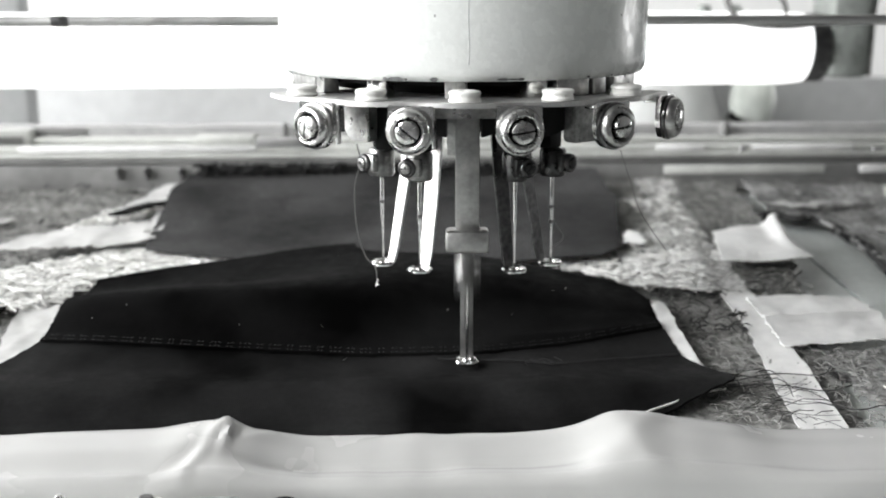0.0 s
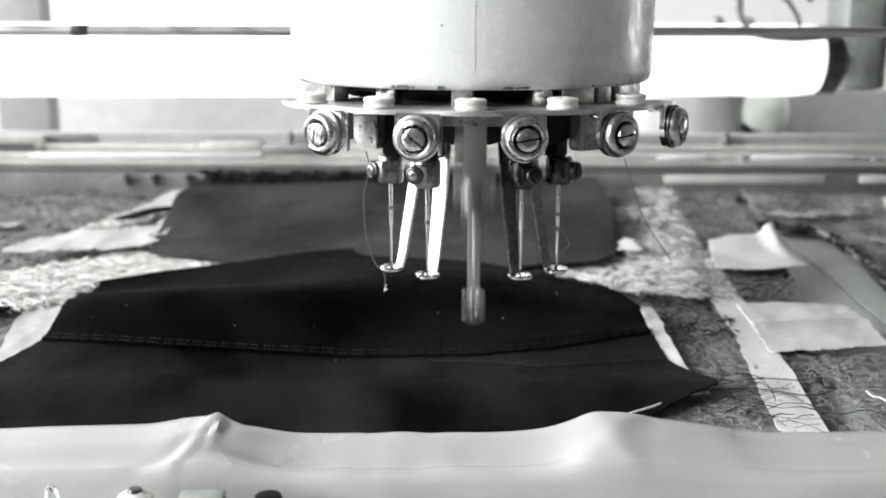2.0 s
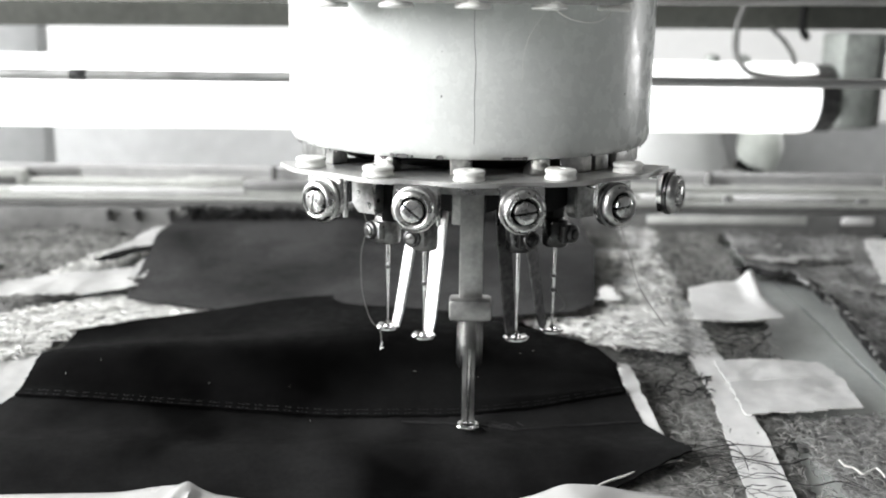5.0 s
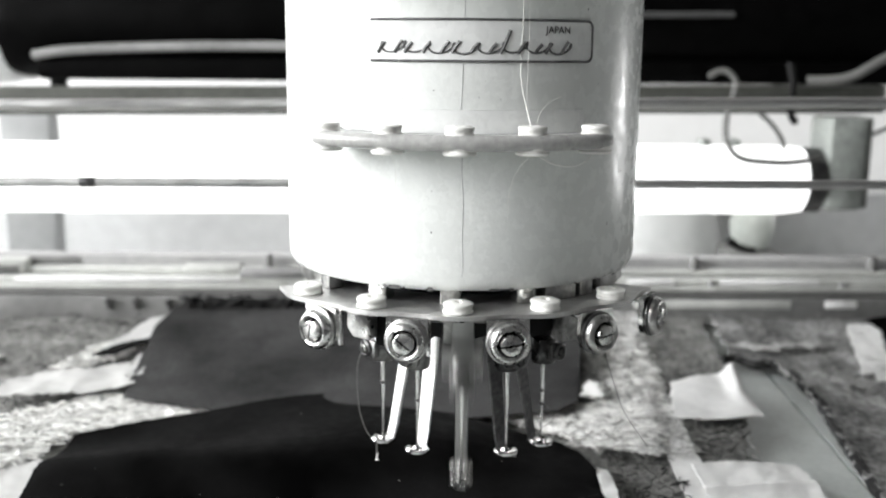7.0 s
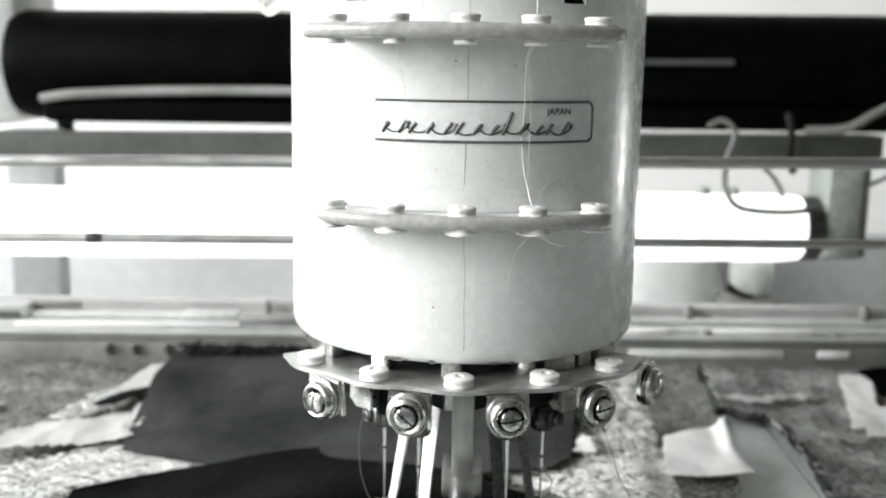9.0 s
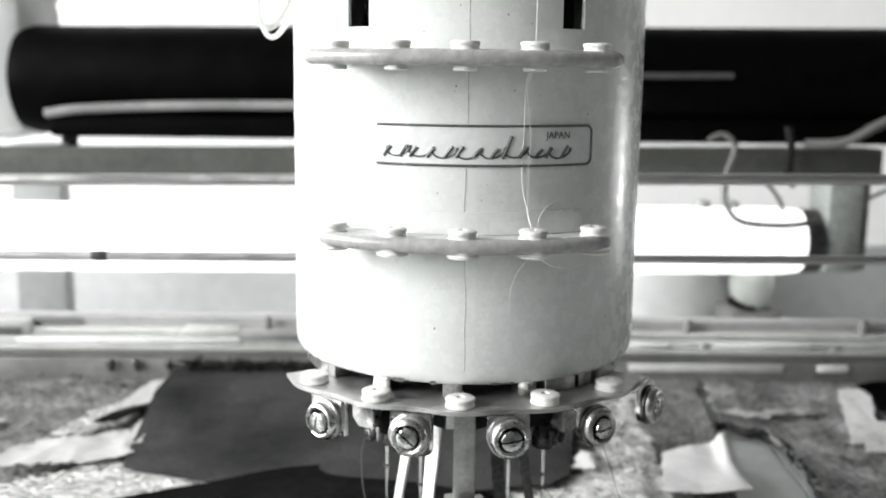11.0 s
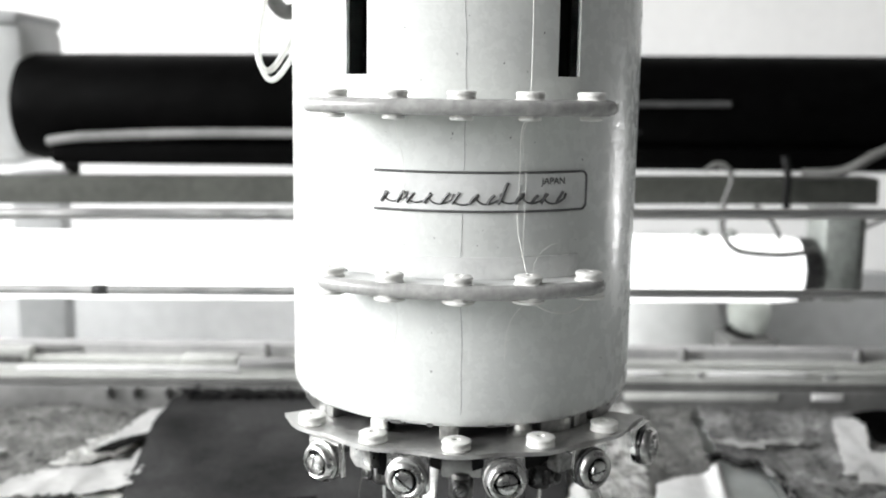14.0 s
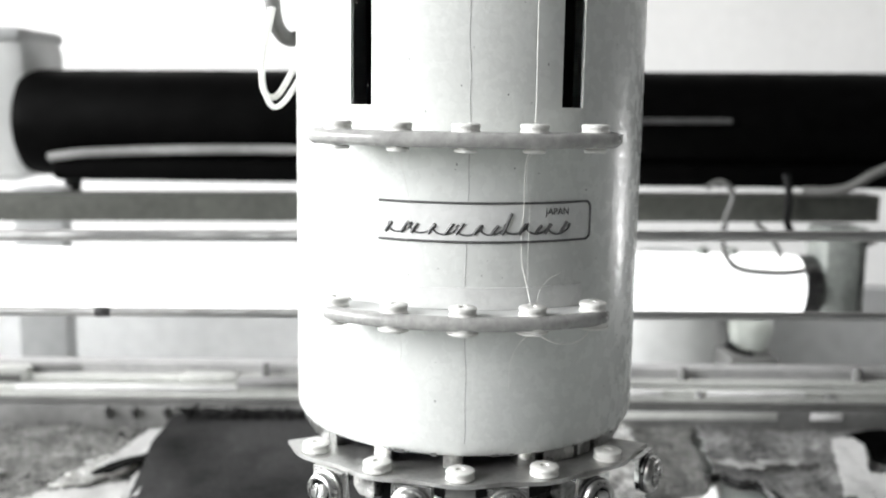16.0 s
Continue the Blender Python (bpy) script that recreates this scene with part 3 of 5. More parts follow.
def needle_unit(head, deg, moving=False):
    """Clamp, needle, presser arm and ring foot; its own space lies at the foot's raised place, -y outwards."""
    base = Matrix.Translation((0.0011, 0, 0)) @ facing(0.0304, deg, 0.0225)
    bm = bmesh.new()
    if moving:
        box(bm, (-0.0031, 0.0012, 0.032), (0.0031, 0.0042, 0.085), 0.0006)
        box(bm, (-0.0056, -0.002, 0.0305), (0.0056, 0.0052, 0.0362), 0.0009)
        box(bm, (-0.0017, 0.0018, 0.001), (0.0017, 0.0030, 0.031), 0.0004)
    else:
        rows = [((-w, y), (w, y), z) for (w, y, z) in ((0.0014, 0.0024, 0.0004), (0.0017, 0.0036, 0.004), (0.0021, 0.0078, 0.024), (0.0024, 0.0098, 0.038))]
        loops = [[bm.verts.new((a[0], a[1], z)), bm.verts.new((b[0], b[1], z)), bm.verts.new((b[0], b[1] + 0.0009, z)), bm.verts.new((a[0], a[1] + 0.0009, z))] for a, b, z in rows]
        for a, b in zip(loops, loops[1:]):
            for k in range(4):
                bm.faces.new((a[k], a[(k + 1) % 4], b[(k + 1) % 4], b[k]))
        bm.faces.new(loops[0][::-1])
        bm.faces.new(loops[-1])
        bmesh.ops.bevel(bm, geom=list(bm.edges), offset=0.0002, segments=1, affect="EDGES")
    # arms facing away from the light are coloured dark, the lit ones bright
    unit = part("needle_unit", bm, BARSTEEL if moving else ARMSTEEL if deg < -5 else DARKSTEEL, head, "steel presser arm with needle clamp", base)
    # ring foot
    part("ring_foot", lathe(bmesh.new(), [(0.0015, 0), (0.0029, 0), (0.0033, 0.0003), (0.0033, 0.0008), (0.0029, 0.0012), (0.0017, 0.0009), (0.0015, 0)], 30), STEEL, unit)
    # needle, slightly waisted, with its eye end passing the ring
    part("needle", lathe(bmesh.new(), [(0, -0.0006), (0.0003, 0.0008), (0.00038, 0.012), (0.00055, 0.0135), (0.0006, 0.028), (0, 0.028)], 12), STEEL, unit)
    # clamp
    bm = bmesh.new()
    lathe(bm, [(0, 0.0245), (0.0031, 0.0245), (0.0035, 0.0252), (0.0035, 0.031), (0.0031, 0.0318), (0, 0.0318)], 22)
    box(bm, (-0.0022, -0.0046, 0.0258), (0.0022, -0.002, 0.0306), 0.0005)
    # clamp and screw on that shaded side get a near-black copy of the steel
    clamp = part("clamp", bm, CLAMPSTEEL if deg < 5 else SHADEDCLAMP, unit, "worn steel needle clamp")
    q = Matrix.Translation((0.0 if moving else -0.0012 if deg < 5 else 0.0012, -0.0046, 0.0281)) @ Matrix.Rotation(radians(90), 4, "X")
    bm = cup(bmesh.new(), 0.0024, q)
    well(bm, 0.0024, q)
    part("screw_seat", bm, DARKSTEEL, unit)
    part("clamp_screw", screw(bmesh.new(), 0.0027, q, 35 + deg), CLAMPSTEEL if deg < 5 else SHADEDCLAMP, unit)
    # holder between clamp and head
    bm = bmesh.new()
    box(bm, (-0.0026, -0.001, 0.0318), (0.0026, 0.006, 0.0392), 0.0006)
    for x in (-0.0031, 0.0031):
        box(bm, (x - 0.0011, -0.0022, 0.0372), (x + 0.0011, 0.007, 0.0455), 0.0005)
    if not moving:
        part("holder", bm, BLACK, unit)
    else:
        bm.free()
    return unit


def embroidery_head():
    head = thing("embroidery_head", "white enamelled embroidery head with five steel needle units", "machine head")
    R, zb, zt = 0.05, 0.0735, 0.36
    slots = ((-40.7, -32.9), (24.0, 31.6))
    # shell with two upright slots and a rounded lower edge
    angs = sorted(set([round(-180 + i * 3.0, 2) for i in range(120)] + [a for s in slots for a in s]))
    prof = [(0.0470, zb + 0.0004), (0.0480, zb), (0.0490, zb + 0.0004), (0.0497, zb + 0.0016), (R, zb + 0.0035), (R, 0.10), (R, 0.13), (R, 0.1633), (R, 0.215), (R, zt)]
    bm = bmesh.new()
    outer = [[bm.verts.new(polar(r * (1 + 0.00035 * nz(a, z * 900, 0.11)), a, z)) for r, z in prof] for a in angs]
    inner = [[bm.verts.new(polar(0.0489, a, max(z, zb + 0.002))) for r, z in prof] for a in angs]
    n = len(angs)
    for i in range(n):
        j = (i + 1) % n
        mid = (angs[i] + (angs[j] if j else 180)) / 2
        for k in range(len(prof) - 1):
            hole = any(s0 < mid < s1 for s0, s1 in slots) and k == 7
            if not hole:
                bm.faces.new((outer[i][k], outer[j][k], outer[j][k + 1], outer[i][k + 1]))
                if k:
                    bm.faces.new((inner[j][k], inner[i][k], inner[i][k + 1], inner[j][k + 1]))
    for s0, s1 in slots:
        ins = [i for i, a in enumerate(angs) if s0 - 0.01 <= a <= s1 + 0.01]
        for i in (ins[0], ins[-1]):
            bm.faces.new((outer[i][7], outer[i][8], inner[i][8], inner[i][7]))
        for i, j in zip(ins, ins[1:]):
            for k in (7, 8):
                bm.faces.new((outer[i][k], outer[j][k], inner[j][k], inner[i][k]))
    part("body", bm, ENAMEL, head, "chipped white enamel shell with two slots")
    # black filler: the shade inside the shell and its slots put into colour
    part("shade_core", lathe(bmesh.new(), [(0, 0.0698), (0.036, 0.0698), (0.037, 0.0718), (0.043, 0.0722), (0.0435, 0.074), (0.0435, 0.0765), (0.03, 0.0765), (0.03, 0.34), (0, 0.34)], 40), BLACK, head)
    # posts between shell and plate
    for k in range(-4, 5, 2):
        a = OFF + 24 * k * 0.5 - 2.5
        bm = box(bmesh.new(), (-0.0026, -0.0015, 0.0695), (0.0026, 0.003, 0.0775), 0.0003, facing(0.0455, a, 0))
        part("post", bm, STEEL if k % 4 else WORN, head)
    for a in (-62, -72, 30, 55, 66):
        bm = box(bmesh.new(), (-0.005, -0.001, 0.0695), (0.005, 0.003, 0.0765), 0.0003, facing(0.046, a, 0))
        part("post", bm, WORN, head)
    # toothed plate: bulges at the needles
    bm = arc_bar(bmesh.new(), 0.028, 0.057, 0.0683, 0.0694, -64, 62, 126, lambda a: 0.0572 + 0.0009 * math.cos(radians((a - OFF) * 15)))
    part("needle_plate", bm, PLATESTEEL, head, "worn steel arc plate under the shell")
    # pads over the needles
    for k in range(-2, 3):
        part("guide_pad", button(0.0038, 0.0025), NYLON, head, "white nylon guide pad", facing(0.0533, OFF + 24 * k, 0.0695))
    # tabs with tension screws between them
    slot_turn = {-36: 80, -12: -38, 12: 8, 36: 6, 60: 85}
    for a in (-36, -12, 12, 36, 60):
        bm = bmesh.new()
        m = facing(0.0585, OFF + a, 0)
        outline = [(0.0052, 0.0689), (0.0054, 0.0640)] + [(0.0054 * math.cos(t), 0.0633 + 0.0054 * math.sin(t)) for t in np.linspace(0, -math.pi, 19)] + [(-0.0054, 0.0640), (-0.0052, 0.0689)]
        faces = [[bm.verts.new(m @ Vector((x, y, z))) for x, z in outline] for y in (-0.0006, 0.0007)]
        bm.faces.new(faces[0])
        bm.faces.new(faces[1][::-1])
        for i in range(len(outline)):
            j = (i + 1) % len(outline)
            bm.faces.new((faces[0][i], faces[1][i], faces[1][j], faces[0][j]))
        box(bm, (0.0046, 0.0006, 0.0592), (0.0054, 0.0022, 0.0682), 0.0003, m)
        box(bm, (-0.0050, 0.0004, 0.0672), (0.0050, 0.004, 0.0682), 0.0003, m)
        tab = part("tab", bm, STEEL, head, "bent steel tab with a slotted tension screw")
        bm = bmesh.new()
        q = outward(0.0592, OFF + a, 0.0633)
        lathe(bm, [(0, 0), (0.0052, 0), (0.0055, 0.0003), (0.0055, 0.0008), (0.0051, 0.0011), (0, 0.0011)], 36, q)
        # washers and cups beyond 30 degrees take darker steels
        part("washer", bm, DARKSTEEL if a > 30 else WORN, tab)
        q = q @ Matrix.Translation((0, 0, 0.0011))
        part("cup", cup(bmesh.new(), 0.0050, q), WORN if a > 30 else SCREWSTEEL, tab)
        part("groove", well(bmesh.new(), 0.0049, q), BLACK, tab)
        part("tension_screw", screw(bmesh.new(), 0.0050, q, slot_turn[a]), SCREWSTEEL, tab)
    # dark mechanism and side plates under the plate
    part("skirt", arc_bar(bmesh.new(), 0.0452, 0.0466, 0.0648, 0.0682, -21, 10, 40), WORN, head, "worn steel band under the plate")
    bm = bmesh.new()
    for start, end in ((-58, OFF - 5.5), (OFF + 5.5, 58)):
        rows = []
        for i in range(61):
            a = start + (end - start) * i / 60
            low = 0.0622 - 0.0026 * abs(math.cos(radians((a - OFF) * 7.5))) ** 0.7
            rows.append([bm.verts.new(polar(r, a, z)) for r, z in ((0.0415, low), (0.0445, low), (0.0445, 0.0681), (0.0415, 0.0681))])
        for p, q in zip(rows, rows[1:]):
            for k in range(4):
                bm.faces.new((p[k], q[k], q[(k + 1) % 4], p[(k + 1) % 4]))
        bm.faces.new(rows[0][::-1])
        bm.faces.new(rows[-1])
    part("cam_ring", bm, BLACK, head, "black ring with a scalloped edge")

    def cheek(deg, r, w0, w1, z0, z1, cut, material):
        """A steel side panel whose lower corner is cut away."""
        bm = bmesh.new()
        m = facing(r, deg, 0)
        shape = [(-w0, z1), (-w0, z0 + cut), (-w0 + cut * 0.8, z0), (w1, z0), (w1, z1)]
        sides = [[bm.verts.new(m @ Vector((x, y, z))) for x, z in shape] for y in (-0.001, 0.0028)]
        bm.faces.new(sides[0])
        bm.faces.new(sides[1][::-1])
        for i in range(5):
            j = (i + 1) % 5
            bm.faces.new((sides[0][i], sides[1][i], sides[1][j], sides[0][j]))
        bmesh.ops.bevel(bm, geom=list(bm.edges), offset=0.0003, segments=2, affect="EDGES")
        part("cheek", bm, material, head)
    cheek(-36.5, 0.0475, 0.0038, 0.0036, 0.0588, 0.0680, 0.0024, WORN)
    cheek(35, 0.0465, 0.0042, 0.0046, 0.0580, 0.0680, 0.0010, CLAMPSTEEL)
    for a in (-26, 17):
        part("inner_block", box(bmesh.new(), (-0.0022, -0.001, 0.0565), (0.0022, 0.0035, 0.0682), 0.0005, facing(0.0440, OFF + a, 0)), BLACK, head)
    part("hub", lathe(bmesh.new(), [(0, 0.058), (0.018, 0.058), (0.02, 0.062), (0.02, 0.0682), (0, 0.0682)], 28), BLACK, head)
    # two thread guide bars with their buttons
    for name, z, step, a0, a1, ro, rb in (("upper", 0.1560, 15.2, -41.5, 31.5, 0.0648, 0.0615), ("lower", 0.1116, 17.0, -40, 32.6, 0.0615, 0.0582)):
        bar = part("guide_bar", arc_bar(bmesh.new(), 0.0503, ro, z - 0.0011, z + 0.0011, a0, a1, 60), RAIL if name == "upper" else HOUSING, head, "pale bent metal thread guide bar")
        part("rim", sweep(bmesh.new(), [polar(0.0505, a0 - 1.2, z)] + [polar(ro - 0.0006 - 0.0022 * max(0, abs(2 * f - 1) - 0.94) / 0.06, a0 + (a1 - a0) * f, z - 0.0002) for f in np.linspace(0, 1, 60)] + [polar(0.0505, a1 + 1.2, z)], 0.0019, 12), GUIDEPAINT, bar, "scuffed rolled rim")
        if name == "lower":
            part("flange", arc_bar(bmesh.new(), 0.0502, 0.0508, z + 0.0012, z + 0.0068, a0 + 1, a1, 48), LABELWHITE, bar)
        for k in range(-2, 3):
            q = facing(rb, OFF + step * k, z + 0.0012)
            part("button", button(0.0035, 0.0024), NYLON, bar, "", q)
            q = facing(rb, OFF + step * k, z - 0.0012) @ Matrix.Rotation(math.pi, 4, "X")
            part("button", button(0.0028 if name == "upper" else 0.0041, 0.0021), NYLON, bar, "", q)
    # label: a thin dark outline on white, wavy dark strokes and one small word
    label = part("name_plate", arc_bar(bmesh.new(), 0.0499, 0.0502, 0.1299, 0.1397, -30.4, 35.6, 40), LABELWHITE, head, "white name plate, its dark outline left open at one end")

    def stroke(bm, pts, r=0.00023, steps=5):
        sweep(bm, [polar(0.0502, p[0], p[1]) for p in smooth_line([(a, z, 0) for a, z in pts], steps)], r, 6)
    bm = bmesh.new()
    frame_line = [(-30.0 + 63.6 * i / 30, 0.1396) for i in range(30)]
    for ca, cz, q in ((33.6, 0.1379, 1), (33.6, 0.1316, 0)):
        for k in range(5):
            t = math.pi / 2 * (q - k / 4)
            frame_line.append((ca + math.degrees(0.0017 / 0.0502) * math.cos(t), cz + 0.0017 * math.sin(t)))
    frame_line += [(33.6 - 63.6 * i / 30, 0.1299) for i in range(1, 31)]
    stroke(bm, frame_line, 0.00034, 2)
    part("outline", bm, LABELINK, label)
    bm = bmesh.new()
    wave = []
    for i in range(150):
        f = i / 149
        p = f * 2 * math.pi * 8.5
        wave.append((-28.5 + 57.5 * f + 1.5 * math.cos(p) + 0.5 * math.sin(p), 0.1330 + 0.00125 * math.sin(p) + 0.0002 * math.sin(f * 11)))
    stroke(bm, wave, 0.00026, 2)
    for i in range(13):
        a = -26.8 + 4.35 * i + 0.8 * math.sin(i * 2.1)
        h = 0.0042 if i == 8 else 0.0013 + 0.0004 * math.sin(i * 1.7)
        stroke(bm, [(a - 0.9, 0.1318), (a, 0.1330), (a + 0.9 + h * 260, 0.1330 + h)], 0.00046)
    part("mark", bm, LABELINK, label)
    text = bpy.data.curves.new("word", "FONT")
    text.body, text.size, text.align_x, text.extrude = "JAPAN", 0.0024, "CENTER", 0.00004
    tmp = bpy.data.objects.new("word", text)
    me = bpy.data.meshes.new_from_object(tmp)
    me.name = "word"
    for v in me.vertices:
        p = polar(0.0503 + v.co.z, 23.5 + math.degrees(v.co.x / 0.0503), 0.1366 + v.co.y)
        v.co = p
    me.materials.clear()
    me.materials.append(INK)
    word = new("word", me)
    word.parent = label
    bpy.data.objects.remove(tmp)
    # crack in the paint and chips along the lower edge
    bm = bmesh.new()
    sweep(bm, [polar(0.05, -3.4 + 0.35 * math.sin(z * 90) + 0.15 * math.sin(z * 410), z) for z in np.linspace(0.0775, 0.21, 60)], 0.00009, 5)
    part("paint_crack", bm, HAIRLINE, head)
    rng = random.Random(4)
    bm = bmesh.new()
    for _ in range(16):
        a, w = rng.choice((-66, -20, 5, 30, 42, 58)) + rng.uniform(-9, 9), rng.uniform(0.3, 1.8)
        h = rng.uniform(0.0002, 0.0006)
        pts = [polar(0.0496 + 0.0004 * k, a + w * math.cos(t), zb + 0.0006 + h * math.sin(t)) for k, t in ((rng.random() * 0.6, i * 1.05) for i in range(6))]
        f = [bm.verts.new(p * 1.0) for p in pts]
        bm.faces.new(f)
    for _ in range(60):
        a, z, s = rng.uniform(-60, 60), rng.uniform(0.08, 0.19), rng.uniform(0.00007, 0.00019)
        if 0.128 < z < 0.141:
            continue
        lathe(bm, [(0, 0.00008), (s, 0.00004), (s * 0.9, -0.00002)], 7, outward(0.04999, a, z) @ Matrix.Diagonal((1, rng.uniform(0.7, 2.2), 1, 1)))
    tagged(part("paint_chips", bm, DIRT, head), kind="stuff")
    units = {}
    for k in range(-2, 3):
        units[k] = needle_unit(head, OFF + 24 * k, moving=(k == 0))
    # take-up bar riding in the two slots
    takeup = part("take_up_bar", arc_bar(bmesh.new(), 0.0506, 0.0513, -0.0034, 0.0034, -33, 26.0, 48), HOUSING, head, "pale thread take-up bar with ring eyelets", pose(0, 0, 0.2))
    part("slide", box(bmesh.new(), (-0.0016, -0.0012, -0.003), (0.0016, 0.006, 0.003), 0.0004, facing(0.0508, 26.0, 0)), DARKSTEEL, takeup)
    for k in range(-2, 3):
        # the eyelet inside the slot is coloured dark for the shade in there
        q = outward(0.0514 if k > -2 else 0.0492, -5.8 + 13.6 * k - (1.8 if k == -2 else 0), 0)
        part("eyelet", lathe(bmesh.new(), [(0.0012, 0), (0.0027, 0), (0.0027, 0.0008), (0.0023, 0.0014), (0.0017, 0.0014), (0.0012, 0.0008), (0.0012, 0)], 26, q), NYLON if k > -2 else DARKSTEEL, takeup)
        part("eyelet_hole", lathe(bmesh.new(), [(0, 0.0002), (0.00118, 0.0002), (0.00118, 0.0005), (0, 0.0005)], 16, q), HOUSING if k > -2 else BLACK, takeup)
    # socket above the moving unit
    bm = bmesh.new()
    box(bm, (-0.0042, 0.005, 0.053), (0.0042, 0.0085, 0.068), 0.0004, facing(0.0304, OFF, 0))
    part("socket", bm, WORN, head)
    # threads drawn over the head
    bm = bmesh.new()
    sweep(bm, smooth_line([polar(0.0512, 15.5, 0.24), polar(0.051, 15.2, 0.19), polar(0.0615, 11.1, 0.1585), polar(0.054, 11.6, 0.15), polar(0.0506, 12.6, 0.138), polar(0.051, 12.2, 0.126), polar(0.0582, 12.9, 0.1135)]), 0.00013, 5)
    part("thread", bm, WHITECORD, head)
    bm = bmesh.new()
    sweep(bm, smooth_line([polar(0.0582, 12.9, 0.1092), polar(0.0605, 17, 0.1065), polar(0.061, 22, 0.1058), polar(0.0605, 26, 0.107), polar(0.0582, 29.5, 0.1092)]), 0.00014, 5)
    part("thread", bm, WHITECORD, head)
    for pts, r in (([(0.0614, 11.6, 0.1545), (0.0528, 12.4, 0.149), (0.0507, 14.4, 0.139), (0.0508, 14.2, 0.130), (0.0530, 13.4, 0.118), (0.0582, 13.4, 0.1135)], 0.00007),
                   ([(0.0582, 13.8, 0.1135), (0.0535, 16.5, 0.1175), (0.0512, 21, 0.1205), (0.0508, 25, 0.1215)], 0.00007),
                   ([(0.0582, 13.4, 0.1092), (0.0530, 11.0, 0.104), (0.0509, 9.6, 0.0985), (0.0508, 9.4, 0.092)], 0.00006)):
        part("thread", sweep(bmesh.new(), smooth_line([polar(*p) for p in pts]), r, 5), WHITECORD, head)
    for k, a in ((-1, -19.5),):
        bm = bmesh.new()
        sweep(bm, smooth_line([polar(0.0508, a, 0.2), polar(0.0615, OFF + 15.2 * k, 0.158), polar(0.0509, a - 0.6, 0.138), polar(0.0582, OFF + 17 * k, 0.1135), polar(0.0512, a - 2.5, 0.1), polar(0.0533, OFF + 24 * k, 0.0725)]), 0.00006, 5)
        part("thread", bm, WHITECORD, head)
    # loose ends at the needles and by the far screw
    bm = bmesh.new()
    a, b = polar(0.034, OFF - 53, 0.0505), polar(0.0322, OFF - 55, 0.0245)
    sweep(bm, smooth_line([polar(0.038, OFF - 46, 0.056), a, polar(0.0345, OFF - 57, 0.043), polar(0.034, OFF - 57, 0.032), b, polar(0.0308, OFF - 50, 0.0215), polar(0.0308, OFF - 49, 0.0185)]), 0.00016, 5)
    part("thread", bm, GREYCORD, head)
    bm = bmesh.new()
    sweep(bm, smooth_line([polar(0.0306, OFF - 48.5, 0.0185), polar(0.0309, OFF - 49.5, 0.0165), polar(0.0316, OFF - 47, 0.0172), polar(0.0318, OFF - 45, 0.0176)]), 0.00018, 5)
    part("thread", bm, WHITECORD, head)
    bm = bmesh.new()
    sweep(bm, smooth_line([polar(0.058, 36, 0.057), polar(0.060, 37.5, 0.05), polar(0.0625, 39, 0.042), polar(0.068, 42, 0.033)]), 0.0001, 5)
    part("thread", bm, GREYCORD, head)
    bm = bmesh.new()
    sweep(bm, smooth_line([polar(0.0315, OFF + 47, 0.046), polar(0.031, OFF + 50, 0.036), polar(0.0335, OFF + 54, 0.03), polar(0.031, OFF + 49, 0.027)]), 0.0001, 5)
    part("thread", bm, GREYCORD, head)
    for k, zz in ((2, 0.0385), (2, 0.0345), (-1, 0.0375), (-2, 0.040)):
        part("knot", lathe(bmesh.new(), [(0, -0.0009), (0.0007, -0.0003), (0.0007, 0.0004), (0, 0.0009)], 9), DARKSTEEL, units[k], "", Matrix.Translation((0, 0, zz - 0.0225)))
    return units[0], takeup


NEEDLE, TAKEUP = embroidery_head()


def cable_bundle():
    hang = thing("cord_bundle", "white cords hanging from a grey ring", "cord")
    part("ring", sweep(bmesh.new(), smooth_line([(-0.0585, 0.004, 0.215), (-0.0575, 0.003, 0.196), (-0.0565, 0.003, 0.186), (-0.053, 0.004, 0.1815), (-0.0485, 0.006, 0.1825)]), 0.0022, 10), GREYCORD, hang)
    part("cord", sweep(bmesh.new(), smooth_line([(-0.0575, 0.0, 0.19), (-0.0592, 0.0, 0.18), (-0.0602, 0.0, 0.171), (-0.0592, 0.0, 0.1655), (-0.056, 0.0, 0.165), (-0.052, 0.0, 0.171), (-0.049, 0.003, 0.178)]), 0.0009, 8), WHITECORD, hang)
    part("cord", sweep(bmesh.new(), smooth_line([(-0.0565, -0.002, 0.19), (-0.059, -0.002, 0.178), (-0.0598, -0.002, 0.169), (-0.0575, -0.002, 0.1625), (-0.0545, -0.002, 0.1625), (-0.0505, -0.001, 0.168), (-0.0485, 0.003, 0.173)]), 0.0008, 8), WHITECORD, hang)


cable_bundle()


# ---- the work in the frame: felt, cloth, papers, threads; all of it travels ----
START_EYE = Vector((-0.0235, -0.283, 0.0912))  # the camera's eye at the start; raised pieces are drawn towards it


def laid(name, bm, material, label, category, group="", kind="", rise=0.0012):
    """Lays a piece on the bed. rise: how far its rear part is lifted, drawn towards the camera's first eye point."""
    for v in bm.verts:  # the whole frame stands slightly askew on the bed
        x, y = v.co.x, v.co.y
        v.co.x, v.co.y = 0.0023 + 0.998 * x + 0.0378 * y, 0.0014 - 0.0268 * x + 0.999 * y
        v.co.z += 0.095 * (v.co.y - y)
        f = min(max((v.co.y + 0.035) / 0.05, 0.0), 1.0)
        v.co += (START_EYE - v.co) * (rise * f * f * (3 - 2 * f) / (START_EYE.z - v.co.z))
    ob = tagged(part(name, bm, material), label, category, group, kind)
    MOVING.append(ob)
    return ob


